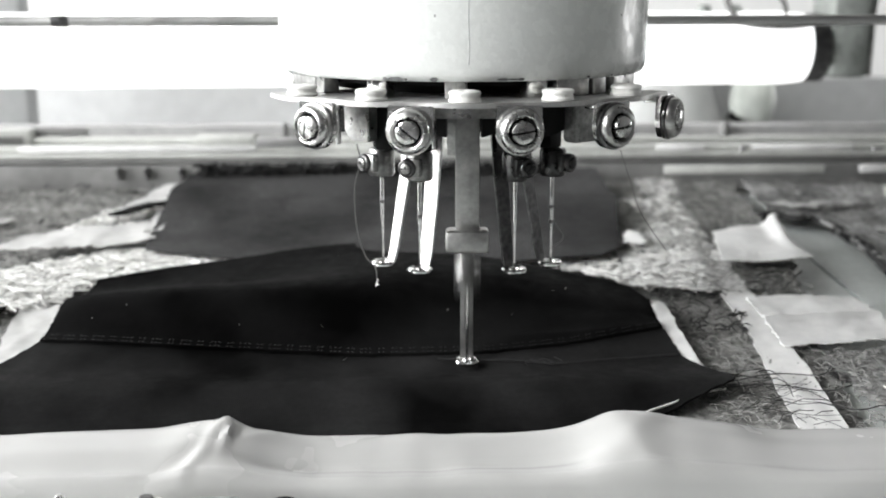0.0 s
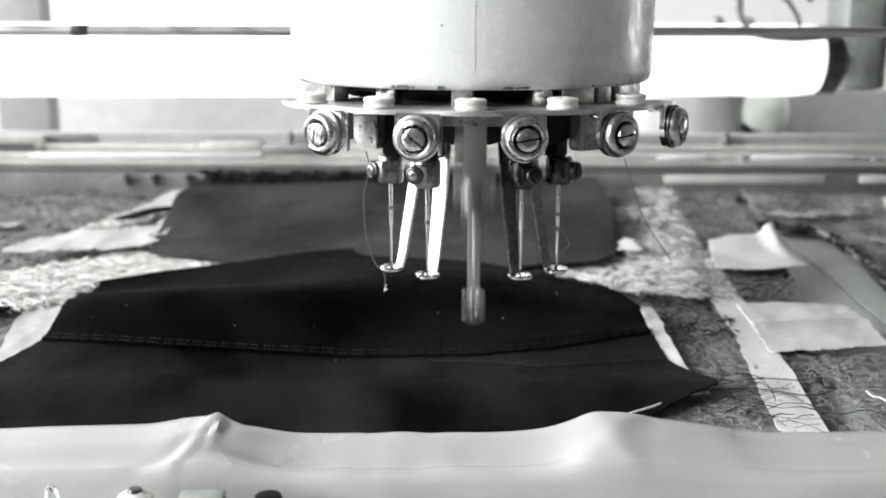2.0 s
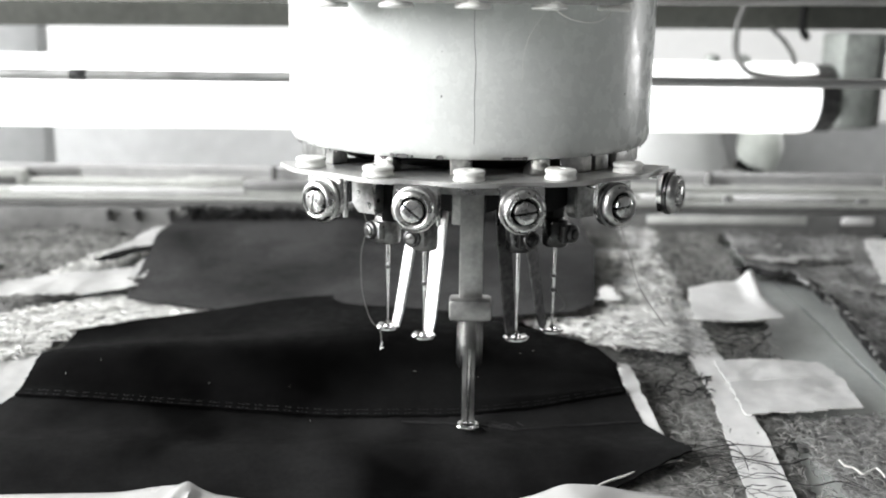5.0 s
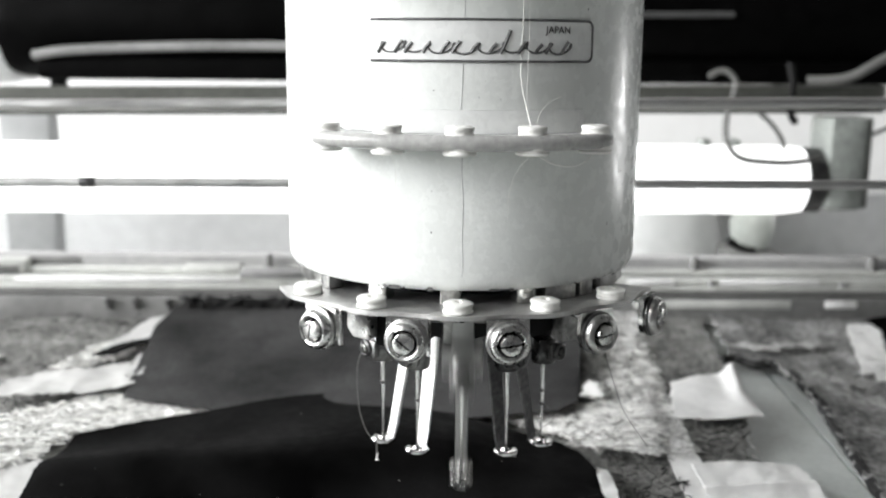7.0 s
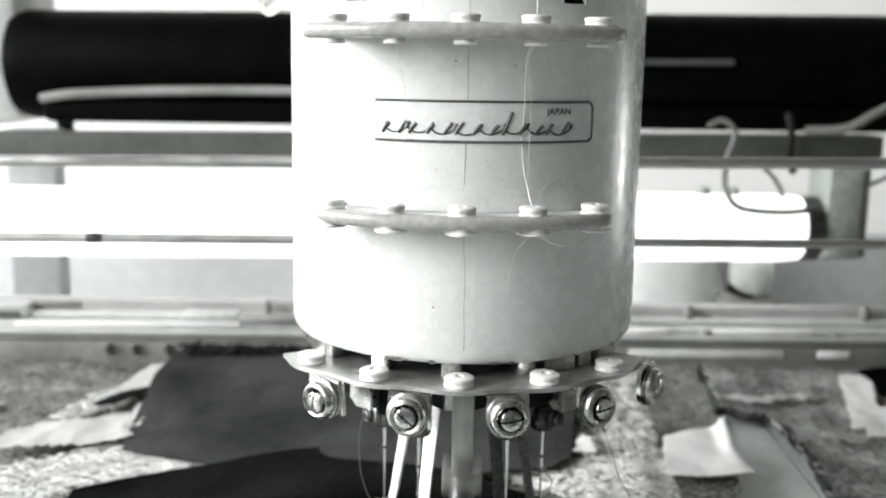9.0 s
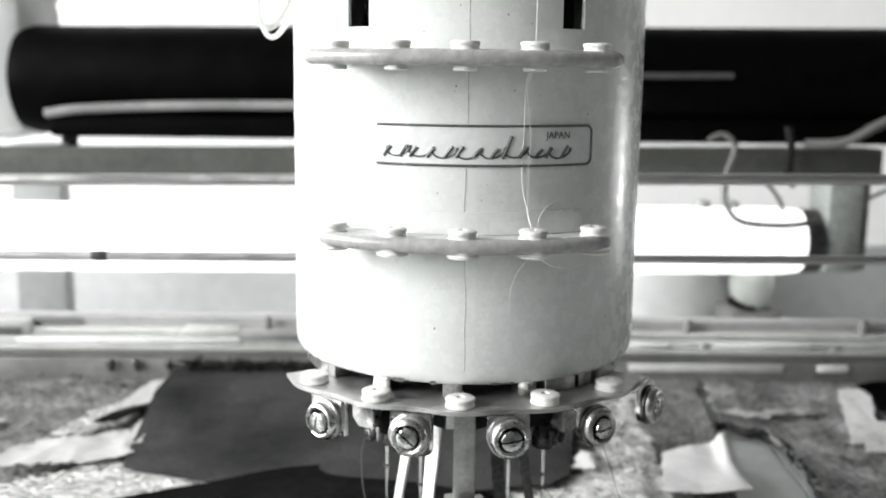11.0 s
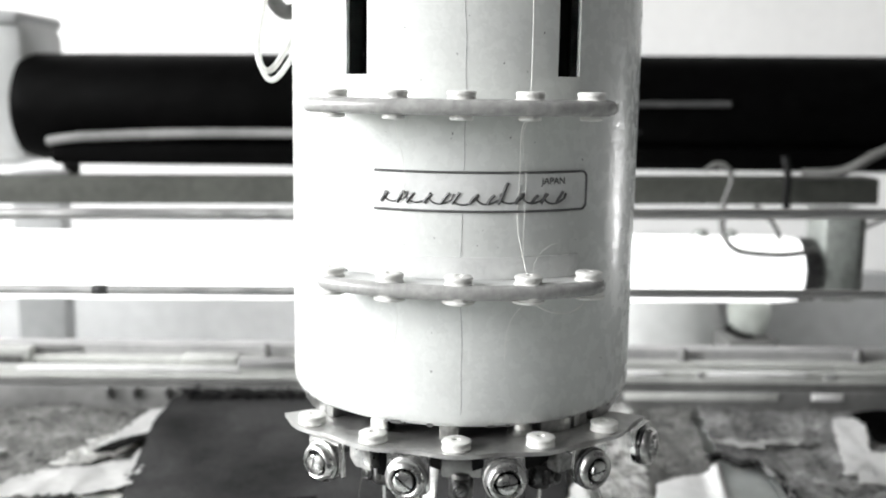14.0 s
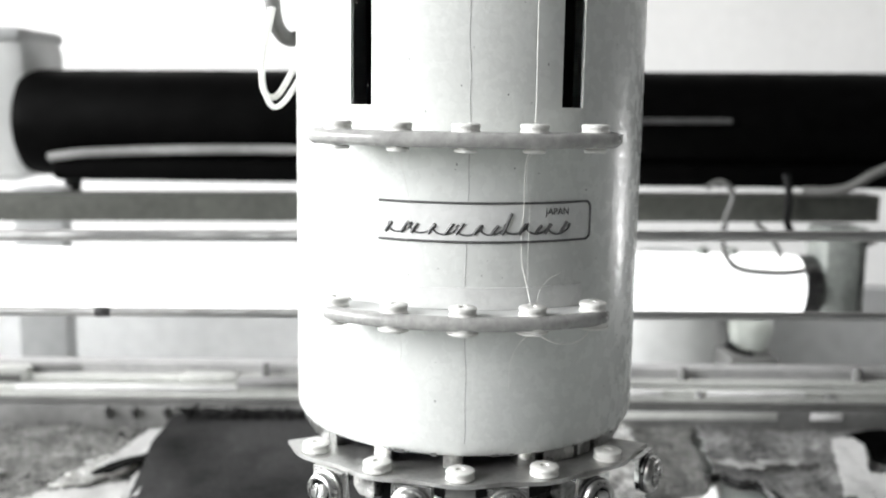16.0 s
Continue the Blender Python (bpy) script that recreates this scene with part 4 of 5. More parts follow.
def work():
    rough = lambda x, y, u, v: -0.0022 + 0.0009 * nz(x, y, 90) + 0.0006 * nz(x, y, 260, 3)
    laid("felt", sheet([[(-330, -76), (74, -76), (92, -76)], [(-330, -12), (84, -12), (100, -12)], [(-330, 60), (86, 60), (119, 60)], [(-330, 165), (90, 165), (128, 165)]], rough, 170, 110, 0.0012, 0.001, 1), FELT, "mottled grey felt backing under the cloth", "felt")
    laid("felt_piece", sheet([[(140, -74), (240, -76), (380, -76)], [(141, -4), (240, -4), (380, -4)], [(146, 45), (240, 45), (380, 45)], [(146, 78), (240, 78), (380, 80)], [(142, 98), (240, 98), (380, 100)], [(126, 108), (240, 110), (380, 112)], [(131, 165), (240, 165), (380, 165)]], lambda x, y, u, v: rough(x, y, u, v) + 0.003 * max(0, 1 - u * 9), 120, 100, 0.0014, 0.0018, 2), FELT_DARK, "mottled grey felt piece with a torn curled edge", "felt", rise=0.0004)
    laid("felt_scrap", sheet([[(104, -72), (120, -76), (150, -70)], [(103, -46), (120, -47), (140, -44)], [(97, -19), (114, -18), (129, -13)]], lambda x, y, u, v: -0.0026 + 0.0008 * nz(x, y, 130), 50, 40, 0.0012, 0.002, 3), FELT_DARK, "scrap of mottled grey felt on the table", "felt")

    # dark torn edge
    bm = bmesh.new()
    edge = [(122, 104), (128, 106), (134, 100), (142, 99), (146, 88), (147, 76), (147.5, 60), (146, 44), (144, 20), (142, -4)]
    line = smooth_line([(x / 1000, y / 1000, 0) for x, y in edge], 10)
    sweep(bm, [(p.x + 0.0008 * nz(p.x, p.y, 500), p.y + 0.0008 * nz(p.y, p.x, 500), bed(p.y) + 0.0002 + 0.0018 * abs(nz(p.x, p.y, 200))) for p in line], 0.0019, 6)
    laid("torn_edge", bm, FIBRE_DARK, "dark frayed torn edge of the felt", "frayed edge", rise=0.0004)

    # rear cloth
    laid("rear_cloth", sheet([[(-112, 67), (-90, 61), (-71, 54), (0, 45), (49, 55)], [(-114, 82), (-60, 78), (58, 64)], [(-116, 125), (0, 120), (67, 120)], [(-118, 165), (0, 166), (66, 164)]], lambda x, y, u, v: 0.0008 + 0.0030 * hump(v, 0.62, 0.12) + 0.0060 * nz(x * 0.5, y, 24) * (0.25 + v) + 0.0018 * hump(v, 1, 0.05), 90, 50, 0.0007, 0.0004, 5), CLOTH_GREY, "greyish black cotton cloth panel lying flat, sheen in its colour", "cloth", rise=0.0036)
    bm = bmesh.new()
    rng = random.Random(8)
    for _ in range(520):
        x = rng.uniform(-0.110, 0.04)
        y, z = rng.uniform(0.1600, 0.1655), bed(0.164) + 0.0018
        sweep(bm, [(x, y, z), (x + rng.uniform(-0.003, 0.003), y + rng.uniform(-0.001, 0.001), z + rng.uniform(0.001, 0.0045)), (x + rng.uniform(-0.006, 0.006), y + rng.uniform(-0.001, 0.001), z + rng.uniform(0.0005, 0.0062))], 0.0007, 4)
    laid("frayed_fringe", bm, FIBRE_DARK, "black frayed fringe along the rear cloth", "fringe", kind="stuff", rise=0.0036)

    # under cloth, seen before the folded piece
    laid("under_cloth", sheet([[(-143, -66), (-60, -66), (30, -66), (44, -66)], [(-140, -60), (-60, -60), (30, -60), (44, -59)], [(-133, -45), (-60, -47), (40, -47), (66, -47)], [(-127, -28), (-60, -32), (20, -33), (57, -27)], [(-121, -9), (-60, -12), (20, -14), (57, -3)]], lambda x, y, u, v: 0.0006 + 0.0030 * hump(v, 0.50, 0.16) + 0.0030 * nz(x * 0.6, y, 34, 2) * (1 - v), 90, 50, 0.0007, 0.0003, 6), CLOTH_MID, "black cotton cloth panel lying under the folded one, sheen in its colour", "cloth", rise=0.0036)

    # folded front cloth with its raised swelling
    fb = [(-121, -13), (-101, -15), (-68, -20), (-30, -25), (4, -24), (27, -19), (56, -8)]
    ft = [(-119, 34), (-100, 44), (-78, 53), (-59, 62), (-40, 68), (-20, 66), (9, 53), (27, 42), (50, 27), (57, 12)]
    swell = lambda x, y, u, v: 0.0016 + 0.0046 * math.sin(math.pi * min(v * 1.1, 1)) ** 1.5 * max(math.sin(math.pi * u), 0) ** 0.6 + 0.0095 * nz(x * 0.5, y, 26, 5) * min(max(v - 0.1, 0) * 3, 1) * (1 - v) ** 0.7
    ft = [(p.x, p.y) for p in smooth_line([(x, y, 0) for x, y in ft], 6)]
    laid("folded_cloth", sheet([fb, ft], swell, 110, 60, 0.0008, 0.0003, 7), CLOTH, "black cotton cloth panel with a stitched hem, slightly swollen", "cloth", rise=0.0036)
    # stitched hem: two rows of short stitches
    bm = bmesh.new()
    for off in (0.0006, 0.0022):
        row = resample(fb, 150)
        for i in range(149):
            (x0, y0), (x1, y1) = row[i], row[i + 1]
            z = bed(y0 + off) + 0.0016 + (0.00085 if off < 0.002 else 0.0012)
            a, b = Vector((x0, y0 + off, z)), Vector((x0 + (x1 - x0) * 0.6, y0 + off + (y1 - y0) * 0.6, z))
            if i % 7 not in (1, 4):
                sweep(bm, [a, (a + b) / 2 + Vector((0, 0, 0.00012)), b], 0.00008, 4)
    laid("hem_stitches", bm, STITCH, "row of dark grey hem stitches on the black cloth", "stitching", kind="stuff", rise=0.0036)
    bm = bmesh.new()
    # dark strands draw the shadow along the cloth's edge, with some loose ends
    lines = [[(-10, -29), (4, -30), (14, -31), (21, -33)], [(21, -33), (34, -31), (56, -28)]]
    for l in lines:
        sweep(bm, [(x, y, bed(y) + 0.0026 + 0.0002 * nz(x, y, 300)) for x, y in resample(l, 40)], 0.0003, 5)
    for _ in range(14):
        x, y = rng.uniform(0.012, 0.026), rng.uniform(-0.034, -0.029)
        sweep(bm, [(x, y, bed(y) + 0.0024), (x + rng.uniform(-0.003, 0.003), y + rng.uniform(-0.001, 0.001), bed(y) + 0.0033)], 0.00014, 4)
    laid("fold_shadow", bm, FIBRE_DARK, "black strands for the shadow of the cloth's fold, with loose ends", "thread", rise=0.0036)
    bm = bmesh.new()
    for _ in range(22):
        x, y = rng.uniform(-0.12, 0.05), rng.uniform(-0.06, 0.05)
        lift = 0.0022 if y < -0.022 else 0.0066
        sweep(bm, [(x, y, bed(y) + lift), (x + rng.uniform(-0.0005, 0.0005), y + rng.uniform(-0.0004, 0.0004), bed(y) + lift + 0.0002)], 0.00007, 4)
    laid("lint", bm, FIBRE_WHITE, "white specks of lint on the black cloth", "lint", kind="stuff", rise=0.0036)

    for k, rows in enumerate(([[(150, 118), (172, 122)], [(150, 123), (171, 127)]], [[(128, 120), (150, 114)], [(130, 126), (150, 119)]], [[(160, 84), (176, 78)], [(162, 88), (177, 82)]], [[(66, 122), (78, 126)], [(67, 128), (77, 131)]], [[(-190, 98), (-172, 102)], [(-189, 103), (-173, 106)]])):
        laid("felt_shred", sheet(rows, lambda x, y, u, v: 0.0002 + 0.0008 * nz(x, y, 150), 14, 6, 0.0006, 0.0012, 40 + k), FELT_PALE, "pale shred lying on the grey felt", "shred", "felt shreds")

    # white papers
    flat = lambda h, k=0.0: (lambda x, y, u, v: h + k * (0.5 + nz(x, y, 60, 9)) + 0.0006 * nz(x, y, 200, 4))
    laid("paper_sheet", sheet([[(91, 50), (107, 50), (124, 52)], [(93, 65), (110, 67), (122, 71)], [(96, 80), (110, 87), (125, 93)]], lambda x, y, u, v: 0.0012 + 0.004 * hump(u, 0.93, 0.12) * v + 0.0012 * nz(x, y, 70, 1), 34, 24, 0.0003, 0.0005, 11), PAPER, "crumpled white paper with a raised corner", "paper", rise=0.0022)
    laid("paper_sheet", sheet([[(88, -21), (106, -19), (124, -16)], [(88, -3), (106, -1), (125, 1)], [(88, 15), (106, 17), (123, 15)]], lambda x, y, u, v: 0.0012 + 0.0008 * nz(x, y, 60, 9) + 0.0012 * hump(v, 0.52, 0.05) + 0.0004 * nz(x, y, 200, 4), 34, 30, 0.0003, 0.0006, 12), PAPER, "creased white paper across the felt", "paper")
    laid("paper_strip", sheet([[(74.5, -74), (88, -74)], [(75.5, -70), (88, -70)], [(81, -12), (91, -13)], [(83.5, 61), (93, 60)], [(84, 70), (91, 72)]], flat(0.0002, 0.0006), 14, 60, 0.0003, 0.0005, 13), PAPER, "long narrow white paper strip on the felt", "paper strip")
    for k, rows in enumerate(([[(84, 76), (90, 74)], [(83, 96), (94, 94)], [(85, 104), (91, 101)]], [[(84, 110), (95, 108)], [(84, 128), (92, 130)]], [[(82, 134), (97, 133)], [(84, 163), (98, 163)]])):
        laid("paper_strip", sheet(rows, flat(0.0004, 0.0008), 14, 20, 0.0003, 0.002, 60 + k), PAPER, "torn bit of white paper strip on the felt", "paper strip")
    laid("paper_strip", sheet([[(56.5, -36), (61.5, -38)], [(56.5, -12), (61, -12)], [(56.5, 13), (61, 12)]], flat(0.0012, 0.0006), 10, 30, 0.0003, 0.0003, 14), PAPER, "short white paper strip beside the black cloth", "paper strip", rise=0.0034)
    laid("paper_strip", sheet([[(-150, -62), (-132, -58)], [(-130, -26), (-121, -14)], [(-137, 16), (-123, 16)]], flat(0.0005, 0.0006), 14, 30, 0.0003, 0.0004, 15), DIMPAPER, "white paper strip under the edge of the cloth", "paper strip")
    laid("paper_sheet", sheet([[(-164, 65), (-132, 68), (-112, 74)], [(-158, 84), (-130, 92), (-113, 98)]], flat(0.0012, 0.0014), 34, 14, 0.0003, 0.0018, 16), DIMPAPER, "torn white paper on the felt", "paper", rise=0.0032)
    laid("paper_sheet", sheet([[(-136, 113), (-124, 117), (-116, 122)], [(-124, 150), (-117, 152), (-112, 154)]], flat(0.001, 0.001), 24, 24, 0.0003, 0.0012, 17), DIMPAPER, "torn white paper by the rear cloth", "paper", rise=0.004)
    laid("paper_sheet", sheet([[(-117, 84), (-114, 85), (-111, 86)], [(-117, 106), (-114, 108), (-111, 108)]], flat(0.0014, 0.001), 10, 14, 0.0003, 0.0006, 18), DIMPAPER, "small white paper beside the rear cloth", "paper", rise=0.0036)
    laid("paper_strip", sheet([[(174, 88), (187, 92)], [(189, 143), (205, 145)]], flat(0.001, 0.001), 12, 30, 0.0003, 0.0008, 19), PAPER, "white paper strip at the far felt", "paper strip", rise=0.0004)
    laid("paper_sheet", sheet([[(176, 80), (240, 84)], [(188, 108), (240, 112)]], flat(0.001, 0.001), 24, 14, 0.0003, 0.001, 20), PAPER, "white paper at the far felt", "paper", rise=0.0004)
    laid("paper_sheet", sheet([[(60, 70), (68, 70)], [(64, 84), (68, 82)]], flat(0.001, 0.001), 8, 8, 0.0003, 0.001, 21), PAPER, "small torn white paper by the cloth corner", "paper", rise=0.0036)
    laid("dark_scrap", sheet([[(197, 116), (206, 112), (270, 113)], [(200, 130), (210, 130), (270, 130)], [(199, 145), (210, 147), (270, 148)]], flat(0.002, 0.002), 20, 20, 0.001, 0.001, 22), CLOTH, "black cloth scrap on the far felt", "cloth", rise=0.0004)
    laid("dark_scrap", sheet([[(-135, 102), (-126, 106), (-114, 116)], [(-134, 109), (-125, 115), (-114, 128)]], flat(0.0022, 0.002), 20, 6, 0.001, 0.0012, 23), CLOTH, "narrow black cloth scrap on the felt", "cloth", rise=0.0036)
    laid("dark_scrap", sheet([[(-152, 0), (-138, 3)], [(-150, 8), (-139, 8)]], flat(0.0022, 0.002), 12, 6, 0.001, 0.0008, 24), CLOTH, "small black cloth scrap on the felt", "cloth")

    # fibres lying on the felt
    def inside(p, poly):
        x, y, odd = p[0], p[1], False
        for (x0, y0), (x1, y1) in zip(poly, poly[1:] + poly[:1]):
            if (y0 > y) != (y1 > y) and x < x0 + (y - y0) / (y1 - y0) * (x1 - x0):
                odd = not odd
        return odd

    def fibres(name, poly, count, length, r, material, label, lift=-0.0004, along=None, seed=1, curl=1.0, rise=0.0012):
        rng = random.Random(seed)
        bm = bmesh.new()
        xs, ys = [p[0] for p in poly], [p[1] for p in poly]
        made = 0
        while made < count:
            p = (rng.uniform(min(xs), max(xs)), rng.uniform(min(ys), max(ys)))
            if not inside(p, poly):
                continue
            made += 1
            x, y = p[0] / 1000, p[1] / 1000
            a = rng.uniform(0, 2 * math.pi) if along is None else along + rng.gauss(0, 0.35)
            pts, ll = [], rng.uniform(0.4, 1.2) * length
            x, y = x - ll / 2 * math.cos(a), y - ll / 2 * math.sin(a)
            for k in range(4):
                pts.append((x, y, bed(y) + lift + rng.uniform(0, 0.0012) * (1 if k in (1, 2) else 0.2)))
                x, y = x + ll / 3 * math.cos(a), y + ll / 3 * math.sin(a)
                a += rng.gauss(0, 0.6) * curl
            sweep(bm, pts, r * rng.uniform(0.6, 1.3), 4)
        laid(name, bm, material, label, "fibres", kind="stuff", rise=rise)

    fibres("felt_fibres", [(-250, -60), (-120, -20), (-120, 60), (-120, 180), (-250, 180)], 1900, 0.005, 0.00016, FIBRE_MID, "short grey fibres on the felt", seed=1)
    fibres("felt_fibres", [(58, -80), (100, -80), (118, 60), (130, 180), (60, 180)], 2600, 0.0048, 0.00013, FIBRE_MID, "short grey fibres on the felt", seed=2)
    fibres("felt_fibres", [(150, -60), (260, -60), (260, 180), (140, 180), (145, 100)], 1100, 0.005, 0.00014, FIBRE_MID, "short grey fibres on the felt", seed=3)
    fibres("felt_fibres", [(104, -70), (145, -70), (130, -16), (98, -20)], 500, 0.004, 0.0001, FIBRE_MID, "short grey fibres on the felt scrap", seed=4)
    fibres("white_stitching", [(-162, 40), (-118, 70), (-62, 59), (-66, 54), (-92, 46), (-124, 34), (-130, 18), (-152, 8)], 1450, 0.012, 0.00027, FIBRE_WHITE, "dense rows of white stitching beside the cloth", along=0.2, seed=5, curl=0.45, lift=0.0004, rise=0.002)
    fibres("white_stitching", [(16, 53), (46, 59), (62, 62), (76, 46), (66, 28), (54, 34), (34, 48)], 760, 0.010, 0.00026, FIBRE_WHITE, "dense rows of white stitching beside the cloth", along=-0.2, seed=6, curl=0.45, lift=0.0002, rise=0.002)
    fibres("dark_threads", [(16, 53), (46, 59), (62, 62), (76, 46), (66, 28), (54, 34), (34, 48)], 60, 0.005, 0.00016, FIBRE_DARK, "loose dark thread ends among the stitching", 0.0008, -0.2, 21, rise=0.002)
    fibres("white_stitching", [(54, 30), (80, 24), (84, 62), (62, 62)], 520, 0.012, 0.00026, FIBRE_WHITE, "rows of white satin stitching on the felt", along=-0.12, seed=22, curl=0.3, lift=0.0004, rise=0.002)
    fibres("white_stitching", [(62, 60), (92, 60), (92, 130), (66, 120)], 620, 0.006, 0.0003, FIBRE_WHITE, "rows of white stitching on the felt", along=-0.4, seed=7, lift=0.0006)
    fibres("white_stitching", [(-150, 84), (-120, 104), (-118, 140), (-140, 110)], 260, 0.007, 0.0004, FIBRE_WHITE, "rows of white stitching on the felt", along=0.6, seed=8, lift=0.0006)
    fibres("felt_fibres", [(80, 20), (92, 20), (96, 60), (102, 164), (80, 164)], 420, 0.007, 0.00014, FIBRE_MID, "short grey fibres across the paper strip", seed=14, lift=0.0016)
    fibres("dark_threads", [(-160, 40), (-118, 70), (-124, 46), (-130, 22), (-152, 8)], 260, 0.006, 0.0002, FIBRE_DARK, "loose dark thread ends among the stitching", 0.0012, 0.3, 15)
    fibres("dark_threads", [(66, -36), (84, -38), (84, -66), (58, -66)], 44, 0.014, 0.0001, FIBRE_DARK, "loose dark thread ends on the felt", 0.002, 0.0, 9, 0.6)
    fibres("dark_threads", [(60, -10), (84, -10), (80, 60), (60, 30)], 90, 0.006, 0.0002, FIBRE_DARK, "loose dark thread ends on the felt", 0.001, None, 10)
    fibres("dark_threads", [(-250, 20), (-130, 60), (-120, 170), (-250, 170)], 160, 0.006, 0.00025, FIBRE_DARK, "loose dark thread ends on the felt", 0.001, None, 11)
    fibres("dark_threads", [(92, 26), (118, 26), (120, 52), (94, 52)], 14, 0.012, 0.00022, FIBRE_DARK, "loose dark thread ends on the felt", 0.001, 0.2, 12)
    for name, pts, r, material, label in (
        ("cord", [(63.0, -48.0), (57.6, -49.6), (51.8, -52.7), (46.1, -56.3), (40.5, -59.5), (36.4, -63.5)], 0.0003, WHITECORD, "white cord lying along the cloth's corner"),
        ("cord", [(104.1, -47.5), (104.5, -50.3), (106.3, -51.4), (107.4, -54.2), (109.6, -53.1), (111.9, -51.5), (112.6, -53.1), (112.5, -55.9)], 0.00025, WHITECORD, "short white cord on the felt scrap"),
        ("cord", [(60, -48), (75, -46), (88, -50), (96, -47)], 0.00017, STITCH, "long dark loose thread on the paper strip"),
        ("cord", [(66, -44), (78, -40), (90, -41), (95, -36)], 0.00015, STITCH, "long dark loose thread on the paper strip"),
        ("cord", [(84, -56), (92, -60), (100, -58), (106, -62), (101, -55)], 0.00017, STITCH, "long dark loose thread on the table")):
        bm = sweep(bmesh.new(), smooth_line([(x / 1000, y / 1000, bed(y / 1000) + 0.0024) for x, y in pts]), r, 6)
        laid(name, bm, material, label, "thread")

    # wrapped front bar of the frame
    bm = bmesh.new()
    prof = [(-0.0650, -0.4), (-0.0656, 0.4), (-0.0668, 0.78), (-0.068, 0.97), (-0.070, 1.0)] + [(y, 1.0 - (-0.070 - y) * 29) for y in np.linspace(-0.0712, -0.0838, 14)] + [(-0.0848, 0.58), (-0.0855, 0.57), (-0.0862, 0.56), (-0.0874, 0.44), (-0.0880, 0.0), (-0.0880, -2.5)]
    grid = []
    for i in range(481):
        x = -0.24 + 0.48 * i / 480
        h = 0.0016 + 0.0034 * hump(x, -0.060, 0.012) - 0.0004 * hump(x, -0.03, 0.015) + 0.0042 * hump(x, 0.030, 0.011) + 0.0034 * hump(x, 0.046, 0.016) + 0.0024 * hump(x, -0.088, 0.032) + 0.0004 * nz(x, 0, 60)
        row = []
        for y, k in prof:
            q = (y + 0.069) * 0.35
            crease = 0.0011 * hump(x - q, -0.0595, 0.0016) - 0.0008 * hump(x - q * 3, -0.0545, 0.003) + 0.0004 * hump(x + q, 0.0300, 0.003) + 0.0005 * hump(x + 2 * q, -0.012, 0.006)
            span = 1 / (1 + math.exp(-(x + 0.058) / 0.004)) / (1 + math.exp((x - 0.026) / 0.003))
            crease += -0.0026 * span * hump(y, -0.0785, 0.0032) + 0.0012 * hump(y, -0.0858, 0.0016) + 0.0012 * (1 - span) * hump(y, -0.0775, 0.0045)
            crease += 0.0018 * hump(x, -0.0575 + (y + 0.07) * 0.2, 0.0011) * hump(y, -0.0735, 0.0035) + 0.0004 * hump(x, 0.0385 + (y + 0.07) * 0.9, 0.004)
            row.append(bm.verts.new((x, y + 0.0008 * nz(x, y, 40, 2), bed(y) + h * k + crease * max(k, 0) + 0.00025 * nz(x, y * 0.3, 120))))
        grid.append(row)
    for a, b in zip(grid, grid[1:]):
        for k in range(len(prof) - 1):
            bm.faces.new((a[k], b[k], b[k + 1], a[k + 1]))
    bar = laid("frame_bar", bm, BARCLOTH, "frame bar wrapped in wrinkled off-white cloth", "frame bar")
    def turned(name, x, y, z, profile, material, label=""):
        m = Matrix.Translation((x + 0.0058, y - 0.0022, z))
        part(name, lathe(bmesh.new(), profile, 22, m), material, bar, label)
    part("clip", sweep(bmesh.new(), smooth_line([(-0.0885, -0.0905, -0.016), (-0.0887, -0.0942, -0.0100), (-0.0886, -0.0955, -0.0052), (-0.0878, -0.0945, -0.0062), (-0.0876, -0.0942, -0.016)]), 0.0009, 8), STEEL, bar, "shiny bent clip")
    turned("cap", -0.0777, -0.0905, -0.018, [(0, 0), (0.0042, 0), (0.0044, 0.008), (0.0036, 0.0102), (0.0018, 0.0112), (0, 0.0114)], NYLON, "white rounded cap")
    turned("cap_dimple", -0.0777, -0.0905, -0.0068, [(0, 0), (0.0016, 0), (0.0013, 0.0007), (0, 0.0009)], DARKSTEEL)
    part("slot_plate", box(bmesh.new(), (-0.0630, -0.0975, -0.017), (-0.0535, -0.0895, -0.0080), 0.0006), BRACKET, bar, "grey slotted plate")
    turned("knob", -0.0500, -0.0905, -0.018, [(0, 0), (0.0034, 0), (0.0036, 0.007), (0.0028, 0.0096), (0, 0.0102)], BLACK, "black round knob")


work()


# ---- what moves ----
def beats(stroke):
    """The needle bar beats about ten times a second: each stroke gets the moments just before and after it."""
    rows = []
    for i, (t, up) in enumerate(stroke):
        after = stroke[min(i + 1, len(stroke) - 1)][1]
        pace = 0.0 if up < 0.03 or up > 0.97 else 0.75 if after >= up else -0.75
        if i:
            rows.append((t - 1 / 30, min(max(up - pace, 0), 1)))
        rows.append((t, up))
        if i < len(stroke) - 1:
            rows.append((t + 1 / 30, min(max(up + pace, 0), 1)))
    return rows


